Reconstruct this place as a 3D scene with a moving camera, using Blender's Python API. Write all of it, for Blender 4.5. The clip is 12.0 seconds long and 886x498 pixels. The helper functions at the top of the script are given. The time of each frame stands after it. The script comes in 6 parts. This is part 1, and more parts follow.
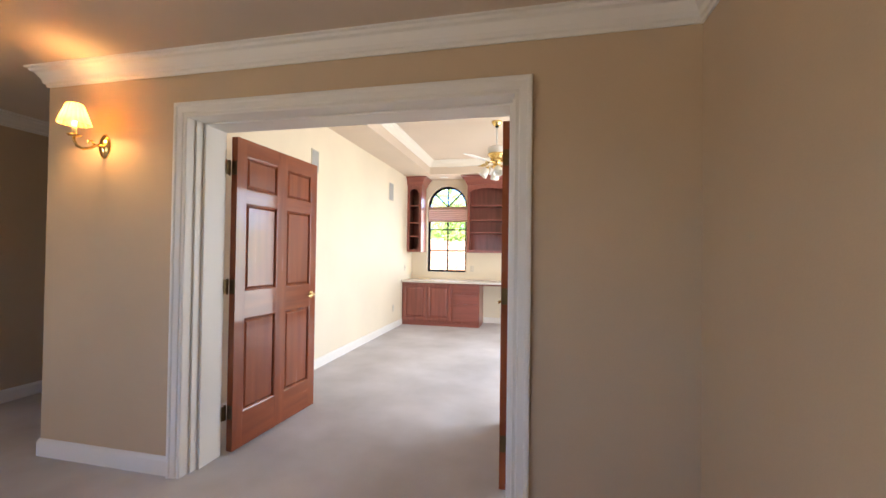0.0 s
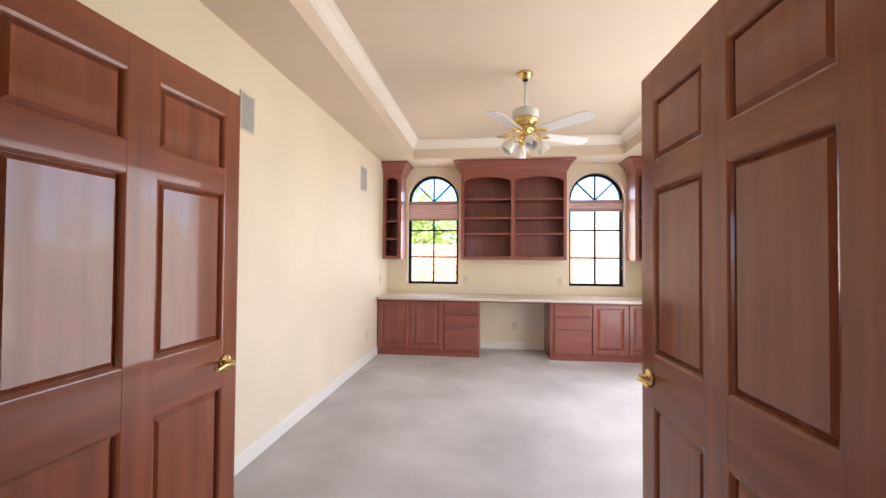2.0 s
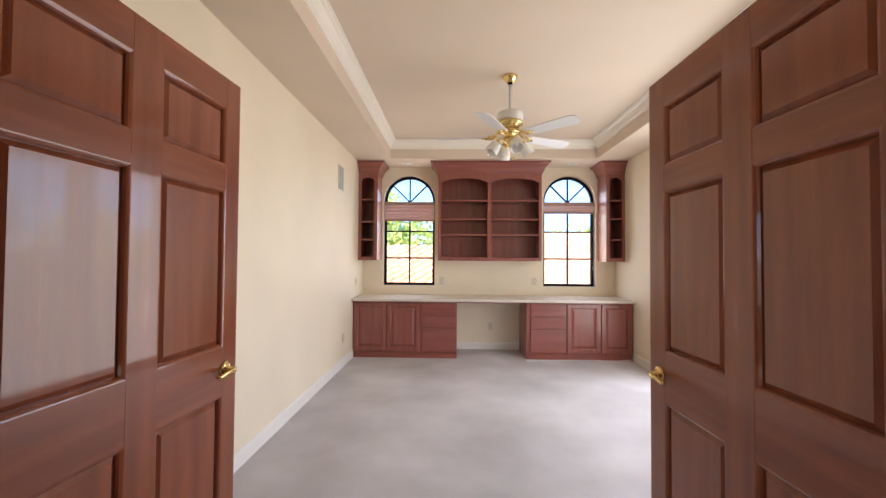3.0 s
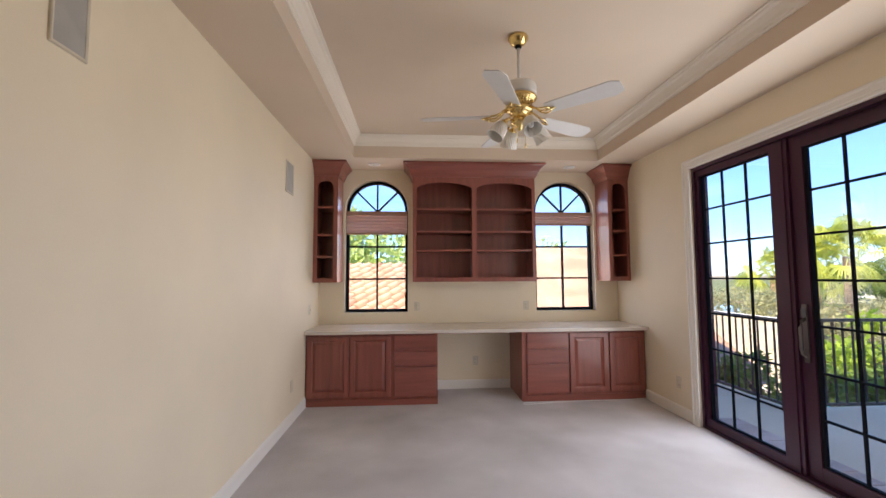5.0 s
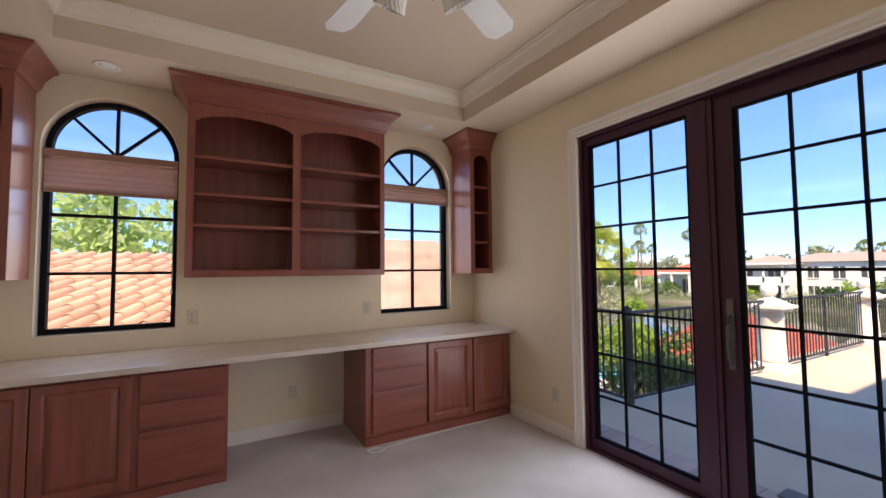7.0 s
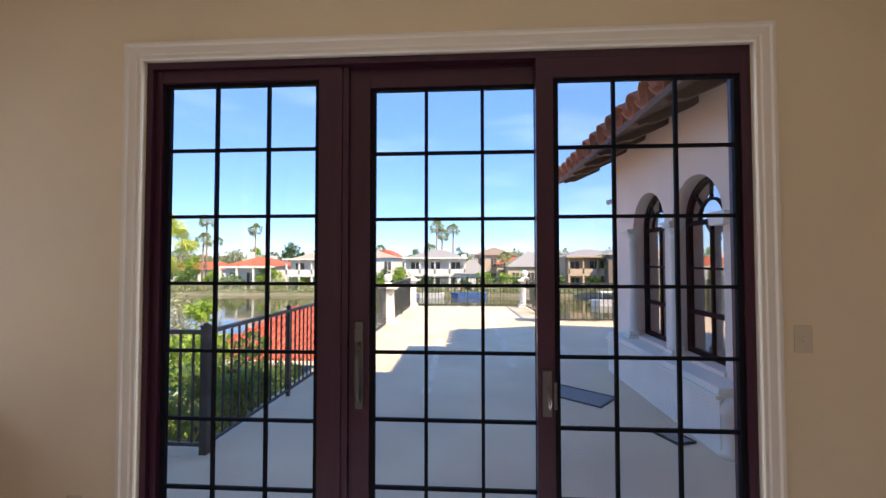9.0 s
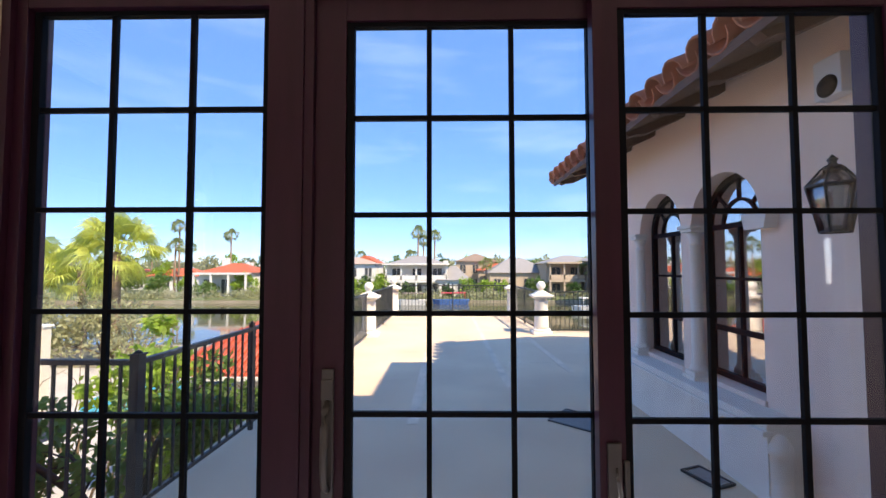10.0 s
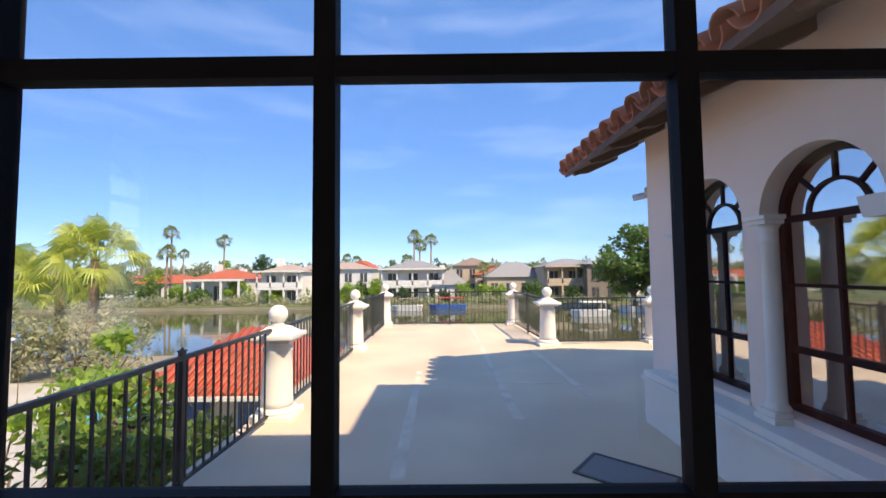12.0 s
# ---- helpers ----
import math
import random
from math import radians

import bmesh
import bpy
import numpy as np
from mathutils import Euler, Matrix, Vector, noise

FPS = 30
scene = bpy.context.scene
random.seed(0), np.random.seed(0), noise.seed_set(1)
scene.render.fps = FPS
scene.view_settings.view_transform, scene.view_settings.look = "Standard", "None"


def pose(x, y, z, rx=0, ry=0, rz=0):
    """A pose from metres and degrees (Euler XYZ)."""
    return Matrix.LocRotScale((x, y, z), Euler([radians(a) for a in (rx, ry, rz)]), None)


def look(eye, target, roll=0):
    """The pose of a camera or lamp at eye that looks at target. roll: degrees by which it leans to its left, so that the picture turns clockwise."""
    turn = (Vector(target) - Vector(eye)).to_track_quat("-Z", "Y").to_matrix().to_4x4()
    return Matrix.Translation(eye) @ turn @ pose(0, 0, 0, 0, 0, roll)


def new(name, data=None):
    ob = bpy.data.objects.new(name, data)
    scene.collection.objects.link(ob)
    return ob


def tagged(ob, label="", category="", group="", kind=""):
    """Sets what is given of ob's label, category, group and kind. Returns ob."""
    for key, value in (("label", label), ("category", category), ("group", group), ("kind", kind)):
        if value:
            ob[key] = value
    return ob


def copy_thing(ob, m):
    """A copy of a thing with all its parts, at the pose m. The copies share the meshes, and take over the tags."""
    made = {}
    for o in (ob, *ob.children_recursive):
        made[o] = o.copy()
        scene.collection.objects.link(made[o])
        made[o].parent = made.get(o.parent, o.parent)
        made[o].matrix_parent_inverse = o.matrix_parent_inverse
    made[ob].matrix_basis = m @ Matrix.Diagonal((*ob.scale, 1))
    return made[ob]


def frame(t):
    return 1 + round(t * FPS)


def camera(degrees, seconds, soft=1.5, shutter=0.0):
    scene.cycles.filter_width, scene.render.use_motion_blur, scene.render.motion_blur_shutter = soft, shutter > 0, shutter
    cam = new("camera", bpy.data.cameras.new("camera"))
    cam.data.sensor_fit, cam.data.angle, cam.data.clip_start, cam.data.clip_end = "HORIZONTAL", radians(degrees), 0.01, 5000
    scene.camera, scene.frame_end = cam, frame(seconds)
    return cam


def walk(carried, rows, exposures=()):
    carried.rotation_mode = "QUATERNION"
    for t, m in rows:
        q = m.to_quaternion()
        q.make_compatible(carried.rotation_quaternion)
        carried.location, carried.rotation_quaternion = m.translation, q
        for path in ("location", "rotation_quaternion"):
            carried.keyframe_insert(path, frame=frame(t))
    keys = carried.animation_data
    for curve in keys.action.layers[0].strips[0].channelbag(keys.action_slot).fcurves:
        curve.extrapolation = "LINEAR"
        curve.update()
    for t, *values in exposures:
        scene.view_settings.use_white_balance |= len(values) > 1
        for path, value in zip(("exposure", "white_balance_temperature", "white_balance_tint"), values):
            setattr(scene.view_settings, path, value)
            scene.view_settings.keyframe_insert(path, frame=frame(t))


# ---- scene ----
cam = camera(95.2, 12.0)
PATH = [
    (0, (2.363, -2.109, 1.299), (1.929, -0.157, 1.326), 0.8),
    (0.5, (2.193, -1.668, 1.295), (1.695, 0.269, 1.281), 0.8),
    (1, (1.973, -1.247, 1.304), (1.515, 0.7, 1.312), 0.7),
    (1.5, (1.794, -0.821, 1.358), (1.439, 1.147, 1.385), 0.6),
    (2, (1.594, -0.534, 1.374), (1.36, 1.452, 1.414), 0.4),
    (2.5, (1.467, -0.479, 1.383), (1.33, 1.516, 1.433), 0.3),
    (3, (1.399, -0.528, 1.37), (1.344, 1.471, 1.417), 0.4),
    (5, (1.202, 0.5, 1.407), (1.336, 2.491, 1.541), -0.3),
    (5.5, (1.161, 0.827, 1.416), (1.353, 2.813, 1.542), -0.2),
    (6, (1.194, 1.192, 1.378), (1.45, 3.172, 1.498), 0.1),
    (6.5, (1.253, 1.582, 1.361), (1.628, 3.542, 1.486), 0.7),
    (7, (1.315, 1.964, 1.382), (2.315, 3.693, 1.483), -0.5),
    (7.5, (1.448, 2.234, 1.414), (3.101, 3.36, 1.458), -0.7),
    (9.5, (2.319, 2.725, 1.496), (4.317, 2.786, 1.571), -0.2),
    (10, (2.643, 2.785, 1.512), (4.641, 2.811, 1.6), -0.1),
    (10.5, (2.922, 2.822, 1.532), (4.92, 2.817, 1.624), -0.3),
    (11, (3.206, 2.773, 1.516), (5.203, 2.776, 1.617), -0.3),
    (11.5, (3.463, 2.75, 1.531), (5.46, 2.757, 1.637), -0.3),
    (12.0, (3.628, 2.759, 1.527), (5.625, 2.768, 1.637), -0.6),
]
walk(cam, [(t, look(eye, target, roll)) for t, eye, target, roll in PATH],
     [(0.0, 3.7, 6850, 9), (1.0, 3.3, 7000, 12), (2.0, 3.25, 7050, 14), (3.0, 3.0, 7050, 14), (5.0, 2.45, 7050, 15), (6.5, 2.0, 7100, 17), (7.0, 2.0, 7150, 18), (7.5, 2.1, 7150, 17),
      (9.5, 2.05, 7100, 15), (10.5, 1.8, 7050, 15), (12.0, 1.65, 7050, 15)])

# ---- world, sun ----
world = bpy.data.worlds.new("sky")
scene.world = world
world.use_nodes = True
wn = world.node_tree.nodes
sky = wn.new("ShaderNodeTexSky")
sky.sky_type = "NISHITA"
sky.sun_disc = False
sky.sun_elevation = radians(49)
SUN_DIR = Vector((0.613, 0.62, -1.0)).normalized()
sky.sun_rotation = math.atan2(-SUN_DIR.x, -SUN_DIR.y)
sky.ozone_density = 6.0
sky.dust_density = 0.0
sky.air_density = 0.85
wn["Background"].inputs["Strength"].default_value = 0.13
# thin streaks of high cloud
coord = wn.new("ShaderNodeTexCoord")
mapping = wn.new("ShaderNodeMapping")
mapping.inputs["Rotation"].default_value = (0.42, 0.1, 0.2)
mapping.inputs["Scale"].default_value = (1.0, 2.6, 14.0)
cloud = wn.new("ShaderNodeTexNoise")
cloud.inputs["Scale"].default_value = 1.3
cloud.inputs["Detail"].default_value = 6
cramp = wn.new("ShaderNodeValToRGB")
cramp.color_ramp.elements[0].position, cramp.color_ramp.elements[1].position = 0.52, 0.85
cramp.color_ramp.elements[1].color = (0.06, 0.06, 0.06, 1)
cmix = wn.new("ShaderNodeMix")
cmix.data_type = "RGBA"
cmix.inputs[7].default_value = (9.0, 9.6, 10.5, 1)
wl = world.node_tree.links
wl.new(coord.outputs["Generated"], mapping.inputs["Vector"])
wl.new(mapping.outputs["Vector"], cloud.inputs["Vector"])
wl.new(cloud.outputs["Fac"], cramp.inputs["Fac"])
wl.new(cramp.outputs["Color"], cmix.inputs[0])
tint = wn.new("ShaderNodeMix")
tint.data_type, tint.blend_type = "RGBA", "MULTIPLY"
tint.inputs[0].default_value = 1.0
tint.inputs[7].default_value = (0.93, 1.01, 1.20, 1)
wl.new(sky.outputs["Color"], tint.inputs[6])
even = wn.new("ShaderNodeMix")
even.data_type = "RGBA"
even.inputs[0].default_value = 0.72
even.inputs[7].default_value = (0.29, 0.82, 2.05, 1)
wl.new(tint.outputs[2], even.inputs[6])
wl.new(even.outputs[2], cmix.inputs[6])
wl.new(cmix.outputs[2], wn["Background"].inputs["Color"])
sun = new("sun", bpy.data.lights.new("sun", "SUN"))
sun.data.energy, sun.data.angle, sun.data.color = 2.25, radians(0.53), (1.0, 0.88, 0.69)
sun.matrix_world = look((0, 0, 30), Vector((0, 0, 30)) + SUN_DIR)


def window_light(name, m, width, height, power):
    """The sky's light in a window opening; also makes the hall's fill lamp."""
    lamp = new(name, bpy.data.lights.new(name, "AREA"))
    lamp.data.shape, lamp.data.size, lamp.data.size_y = "RECTANGLE", width, height
    lamp.data.energy, lamp.data.color = power, (0.90, 0.95, 1.0)
    lamp.matrix_world = m


window_light("sky_in_patio_door", look((3.838, 2.80, 1.25), (0.0, 2.80, 1.25)), 2.7, 2.25, 10.5)
# fill lamp added to brighten the hall, at an invented opening out of view
window_light("hall_fill_lamp", look((-1.97, -3.65, 1.6), (3.0, -2.6, 1.4)), 0.68, 0.78, 2.1)
window_light("sky_in_window", look((0.705, 5.70, 1.70), (0.705, 0.0, 1.75)), 0.7, 1.4, 1.0)
window_light("sky_in_window", look((3.15, 5.70, 1.70), (3.15, 0.0, 1.75)), 0.7, 1.4, 1.0)

# ---- mesh helpers ----


def box(bm, x0, x1, y0, y1, z0, z1, bev=0.0):
    m = Matrix.Translation(((x0 + x1) / 2, (y0 + y1) / 2, (z0 + z1) / 2)) @ Matrix.Diagonal((abs(x1 - x0), abs(y1 - y0), abs(z1 - z0), 1))
    got = bmesh.ops.create_cube(bm, size=1, matrix=m)["verts"]
    if bev:
        edges = list({e for v in got for e in v.link_edges})
        bmesh.ops.bevel(bm, geom=edges, offset=bev, segments=2, profile=0.7, affect="EDGES")


def prism(bm, pts, a0, a1, plane="xz"):
    """A polygon of the plane, drawn out along the third axis from a0 to a1."""
    def at(p, a):
        return {"xz": (p[0], a, p[1]), "xy": (p[0], p[1], a), "yz": (a, p[0], p[1])}[plane]
    one = [bm.verts.new(at(p, a0)) for p in pts]
    two = [bm.verts.new(at(p, a1)) for p in pts]
    fs = [bm.faces.new(one), bm.faces.new(two[::-1])]
    n = len(pts)
    for i in range(n):
        fs.append(bm.faces.new((one[i], two[i], two[(i + 1) % n], one[(i + 1) % n])))
    bmesh.ops.recalc_face_normals(bm, faces=fs)


def sweep(bm, path, profile, closed=False, m=None):
    """A profile of (offset to the path's left, height) along a path in the plane, mitred at the corners; m turns it all."""
    m = m or Matrix()
    n = len(path)
    rings = []
    for i in range(n):
        p = Vector(path[i])
        a = (p - Vector(path[i - 1])).normalized() if (i or closed) else None
        b = (Vector(path[(i + 1) % n]) - p).normalized() if (i < n - 1 or closed) else None
        a, b = a or b, b or a
        na, nb = Vector((-a.y, a.x)), Vector((-b.y, b.x))
        mid = (na + nb).normalized()
        mid = mid / max(0.2, mid.dot(na))
        rings.append([bm.verts.new(m @ Vector((p.x + mid.x * o, p.y + mid.y * o, h))) for o, h in profile])
    k = len(profile)
    fs = []
    for i in range(n if closed else n - 1):
        r, s = rings[i], rings[(i + 1) % n]
        for j in range(k):
            fs.append(bm.faces.new((r[j], r[(j + 1) % k], s[(j + 1) % k], s[j])))
    if not closed:
        fs += [bm.faces.new(rings[0][::-1]), bm.faces.new(rings[-1])]
    bmesh.ops.recalc_face_normals(bm, faces=fs)


def lathe(bm, profile, seg=20, m=None):
    m = m or Matrix()
    rings = []
    for r, z in profile:
        rings.append([bm.verts.new(m @ Vector((r * math.cos(2 * math.pi * i / seg), r * math.sin(2 * math.pi * i / seg), z))) for i in range(seg)])
    fs = []
    for a, b in zip(rings, rings[1:]):
        for i in range(seg):
            fs.append(bm.faces.new((a[i], a[(i + 1) % seg], b[(i + 1) % seg], b[i])))
    if profile[0][0] > 0.0005:
        fs.append(bm.faces.new(rings[0][::-1]))
    if profile[-1][0] > 0.0005:
        fs.append(bm.faces.new(rings[-1]))
    for f in fs:
        f.smooth = True
    bmesh.ops.recalc_face_normals(bm, faces=fs)


def tube(bm, pts, r, seg=8, r_end=None):
    pts = [Vector(p) for p in pts]
    rings = []
    n = len(pts)
    for i, p in enumerate(pts):
        d = (pts[min(i + 1, n - 1)] - pts[max(i - 1, 0)]).normalized()
        side = d.cross(Vector((0, 0, 1)) if abs(d.z) < 0.9 else Vector((1, 0, 0))).normalized()
        up = side.cross(d)
        rr = r if r_end is None else r + (r_end - r) * i / (n - 1)
        rings.append([bm.verts.new(p + (side * math.cos(2 * math.pi * j / seg) + up * math.sin(2 * math.pi * j / seg)) * rr) for j in range(seg)])
    fs = []
    for a, b in zip(rings, rings[1:]):
        for j in range(seg):
            fs.append(bm.faces.new((a[j], a[(j + 1) % seg], b[(j + 1) % seg], b[j])))
    fs += [bm.faces.new(rings[0][::-1]), bm.faces.new(rings[-1])]
    for f in fs[:-2]:
        f.smooth = True
    bmesh.ops.recalc_face_normals(bm, faces=fs)


def part(name, bm, material, parent=None, label=""):
    me = bpy.data.meshes.new(name)
    bm.to_mesh(me)
    bm.free()
    me.materials.append(material)
    ob = new(name, me)
    if parent is not None:
        ob.parent = parent
    if label:
        tagged(ob, label)
    return ob


def thing(name, label, category, m=None, group="", kind=""):
    ob = new(name)
    ob.empty_display_size = 0.1
    if m is not None:
        ob.matrix_basis = m
    return tagged(ob, label, category, group, kind)


def solid(name, material, *boxes, parent=None, bev=0.0, label=""):
    bm = bmesh.new()
    for b in boxes:
        box(bm, *b, bev=bev)
    return part(name, bm, material, parent, label)


def setting(ob, label, category):
    return tagged(ob, label, category, kind="structure")


def arc(cx, cz, r, a0, a1, n):
    return [(cx + r * math.cos(radians(a0 + (a1 - a0) * i / n)), cz + r * math.sin(radians(a0 + (a1 - a0) * i / n))) for i in range(n + 1)]


# ---- materials ----


def surface(name, colour, rough=0.6, metal=0.0, vary=0.08, scale=3.0, grain=60.0, bump=0.1, depth=0.002, stretch=(1, 1, 1), second=None, coat=0.0, per_object=0.0, spec=0.5, coat_rough=0.12):
    """A surface with a large and a fine variation of its colour and a fine relief."""
    mt = bpy.data.materials.new(name)
    mt.use_nodes = True
    n, l = mt.node_tree.nodes, mt.node_tree.links
    b = n["Principled BSDF"]
    b.inputs["Metallic"].default_value = metal
    b.inputs["Coat Weight"].default_value = coat
    b.inputs["Coat Roughness"].default_value = coat_rough
    b.inputs["Specular IOR Level"].default_value = spec
    tc = n.new("ShaderNodeTexCoord")
    mp = n.new("ShaderNodeMapping")
    mp.inputs["Scale"].default_value = stretch
    l.new(tc.outputs["Object"], mp.inputs["Vector"])
    big, fine = n.new("ShaderNodeTexNoise"), n.new("ShaderNodeTexNoise")
    big.inputs["Scale"].default_value, big.inputs["Detail"].default_value = scale, 5
    fine.inputs["Scale"].default_value, fine.inputs["Detail"].default_value = grain, 4
    l.new(mp.outputs["Vector"], big.inputs["Vector"])
    l.new(mp.outputs["Vector"], fine.inputs["Vector"])
    c = Vector(colour)
    c2 = Vector(second) if second else c * (1 - 2.2 * vary)
    ramp = n.new("ShaderNodeValToRGB")
    ramp.color_ramp.elements[0].position, ramp.color_ramp.elements[1].position = 0.3, 0.7
    ramp.color_ramp.elements[0].color = (*c2, 1)
    ramp.color_ramp.elements[1].color = (*(c * (1 + vary)), 1)
    l.new(big.outputs["Fac"], ramp.inputs["Fac"])
    mx = n.new("ShaderNodeMix")
    mx.data_type, mx.blend_type = "RGBA", "MULTIPLY"
    mx.inputs[0].default_value = min(1.0, vary * 5)
    r2 = n.new("ShaderNodeMapRange")
    r2.inputs["To Min"].default_value, r2.inputs["To Max"].default_value = 0.7, 1.15
    l.new(fine.outputs["Fac"], r2.inputs["Value"])
    l.new(ramp.outputs["Color"], mx.inputs[6])
    l.new(r2.outputs["Result"], mx.inputs[7])
    out = mx.outputs[2]
    if per_object:
        oi = n.new("ShaderNodeObjectInfo")
        r3 = n.new("ShaderNodeMapRange")
        r3.inputs["To Min"].default_value, r3.inputs["To Max"].default_value = 1 - per_object, 1 + per_object
        m3 = n.new("ShaderNodeMix")
        m3.data_type, m3.blend_type = "RGBA", "MULTIPLY"
        m3.inputs[0].default_value = 1.0
        l.new(oi.outputs["Random"], r3.inputs["Value"])
        l.new(out, m3.inputs[6])
        l.new(r3.outputs["Result"], m3.inputs[7])
        out = m3.outputs[2]
    l.new(out, b.inputs["Base Color"])
    rr = n.new("ShaderNodeMapRange")
    rr.inputs["To Min"].default_value, rr.inputs["To Max"].default_value = rough * 0.85, min(1, rough * 1.15)
    l.new(big.outputs["Fac"], rr.inputs["Value"])
    l.new(rr.outputs["Result"], b.inputs["Roughness"])
    if bump:
        bp = n.new("ShaderNodeBump")
        bp.inputs["Strength"].default_value, bp.inputs["Distance"].default_value = bump, depth
        l.new(fine.outputs["Fac"], bp.inputs["Height"])
        l.new(bp.outputs["Normal"], b.inputs["Normal"])
    return mt


def clear_glass(name, tint=(0.97, 0.985, 0.98), gloss=0.02, least=0.018):
    """A thin pane: seen straight through, with a sharp reflection that grows towards grazing."""
    mt = bpy.data.materials.new(name)
    mt.use_nodes = True
    n, l = mt.node_tree.nodes, mt.node_tree.links
    n.remove(n["Principled BSDF"])
    tr, gl, mx, lw = n.new("ShaderNodeBsdfTransparent"), n.new("ShaderNodeBsdfGlossy"), n.new("ShaderNodeMixShader"), n.new("ShaderNodeLayerWeight")
    tr.inputs["Color"].default_value = (*tint, 1)
    gl.inputs["Roughness"].default_value = gloss
    lw.inputs["Blend"].default_value = 0.12
    fac = n.new("ShaderNodeMapRange")
    fac.inputs["To Min"].default_value, fac.inputs["To Max"].default_value = least, 0.5
    l.new(lw.outputs["Facing"], fac.inputs["Value"])
    l.new(fac.outputs["Result"], mx.inputs[0])
    l.new(tr.outputs["BSDF"], mx.inputs[1])
    l.new(gl.outputs["BSDF"], mx.inputs[2])
    l.new(mx.outputs["Shader"], n["Material Output"].inputs["Surface"])
    return mt


def cloth(name, colour, share=0.5):
    """Thin cloth that lets some light through."""
    mt = surface(name, colour, 0.85, vary=0.03, scale=6, grain=160, bump=0.1, depth=0.001)
    n, l = mt.node_tree.nodes, mt.node_tree.links
    tr, mx = n.new("ShaderNodeBsdfTranslucent"), n.new("ShaderNodeMixShader")
    tr.inputs["Color"].default_value = (*colour, 1)
    mx.inputs[0].default_value = share
    l.new(n["Principled BSDF"].outputs["BSDF"], mx.inputs[1])
    l.new(tr.outputs["BSDF"], mx.inputs[2])
    l.new(mx.outputs["Shader"], n["Material Output"].inputs["Surface"])
    return mt


def glowing(name, colour, strength):
    mt = bpy.data.materials.new(name)
    mt.use_nodes = True
    b = mt.node_tree.nodes["Principled BSDF"]
    b.inputs["Base Color"].default_value = (*colour, 1)
    b.inputs["Emission Color"].default_value = (*colour, 1)
    b.inputs["Emission Strength"].default_value = strength
    return mt


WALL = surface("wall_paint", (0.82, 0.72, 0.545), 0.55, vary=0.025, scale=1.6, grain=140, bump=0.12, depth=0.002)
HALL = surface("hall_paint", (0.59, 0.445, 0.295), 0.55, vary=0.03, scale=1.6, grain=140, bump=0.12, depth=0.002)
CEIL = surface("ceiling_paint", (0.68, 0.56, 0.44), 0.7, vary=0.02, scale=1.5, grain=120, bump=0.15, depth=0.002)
TRIM = surface("white_trim_paint", (0.82, 0.79, 0.73), 0.42, vary=0.008, scale=4, grain=90, bump=0.03, depth=0.001)
CROWNPAINT = surface("cream_trim_paint", (0.84, 0.78, 0.68), 0.42, vary=0.01, scale=4, grain=90, bump=0.03, depth=0.001)
CARPET = surface("carpet", (0.645, 0.62, 0.625), 0.95, vary=0.06, scale=1.4, grain=260, bump=0.7, depth=0.006, second=(0.485, 0.462, 0.46), spec=0.1)
WOOD = surface("cherry_wood", (0.285, 0.083, 0.060), 0.33, vary=0.10, scale=2.2, grain=26, bump=0.06, depth=0.001, stretch=(9, 9, 0.8), second=(0.205, 0.057, 0.043), coat=0.3)
WOOD_H = surface("cherry_wood_across", (0.285, 0.083, 0.060), 0.33, vary=0.10, scale=2.2, grain=26, bump=0.06, depth=0.001, stretch=(0.8, 9, 9), second=(0.205, 0.057, 0.043), coat=0.3)
DOORWOOD = surface("door_mahogany", (0.29, 0.076, 0.030), 0.26, vary=0.055, scale=2.0, grain=24, bump=0.05, depth=0.001, stretch=(9, 9, 0.7), second=(0.21, 0.054, 0.023), coat=0.65, spec=0.2, coat_rough=0.05)
SLIDERWOOD = surface("dark_red_frame", (0.055, 0.012, 0.034), 0.4, vary=0.08, scale=3, grain=30, bump=0.04, depth=0.001, stretch=(8, 8, 0.8))
BLACKMETAL = surface("black_window_metal", (0.012, 0.013, 0.017), 0.55, vary=0.06, scale=6, grain=80, bump=0.05, depth=0.001, spec=0.06)
IRON = surface("painted_iron", (0.022, 0.026, 0.028), 0.5, vary=0.08, scale=5, grain=70, bump=0.08, depth=0.001)
COUNTER = surface("laminate", (0.62, 0.55, 0.49), 0.2, vary=0.03, scale=8, grain=200, bump=0.02, depth=0.0005)
BRASS = surface("polished_brass", (0.80, 0.60, 0.26), 0.14, metal=1.0, vary=0.05, scale=8, grain=60, bump=0.02, depth=0.0005)
OLDBRASS = surface("aged_brass", (0.13, 0.085, 0.04), 0.35, metal=1.0, vary=0.1, scale=20, grain=90, bump=0.05, depth=0.0005)
FANWHITE = surface("white_enamel", (0.70, 0.69, 0.67), 0.4, vary=0.02, scale=5, grain=80, bump=0.02, depth=0.0005)
IVORY = surface("ivory_plastic", (0.66, 0.60, 0.48), 0.4, vary=0.02, scale=10, grain=100, bump=0.02, depth=0.0005)
GRILLE = surface("grey_grille", (0.40, 0.39, 0.36), 0.6, vary=0.05, scale=10, grain=300, bump=0.4, depth=0.002)
BLIND = cloth("pleated_blind_cloth", (0.86, 0.68, 0.62))
FROST = surface("frosted_shade_glass", (0.80, 0.78, 0.74), 0.25, vary=0.03, scale=20, grain=120, bump=0.3, depth=0.002)
GLASS = clear_glass("window_glass")
WING_GLASS = clear_glass("reflecting_glass", (0.8, 0.82, 0.82), 0.03, 0.68)
SCREEN_GLASS = clear_glass("screened_glass", (0.95, 0.945, 0.94))
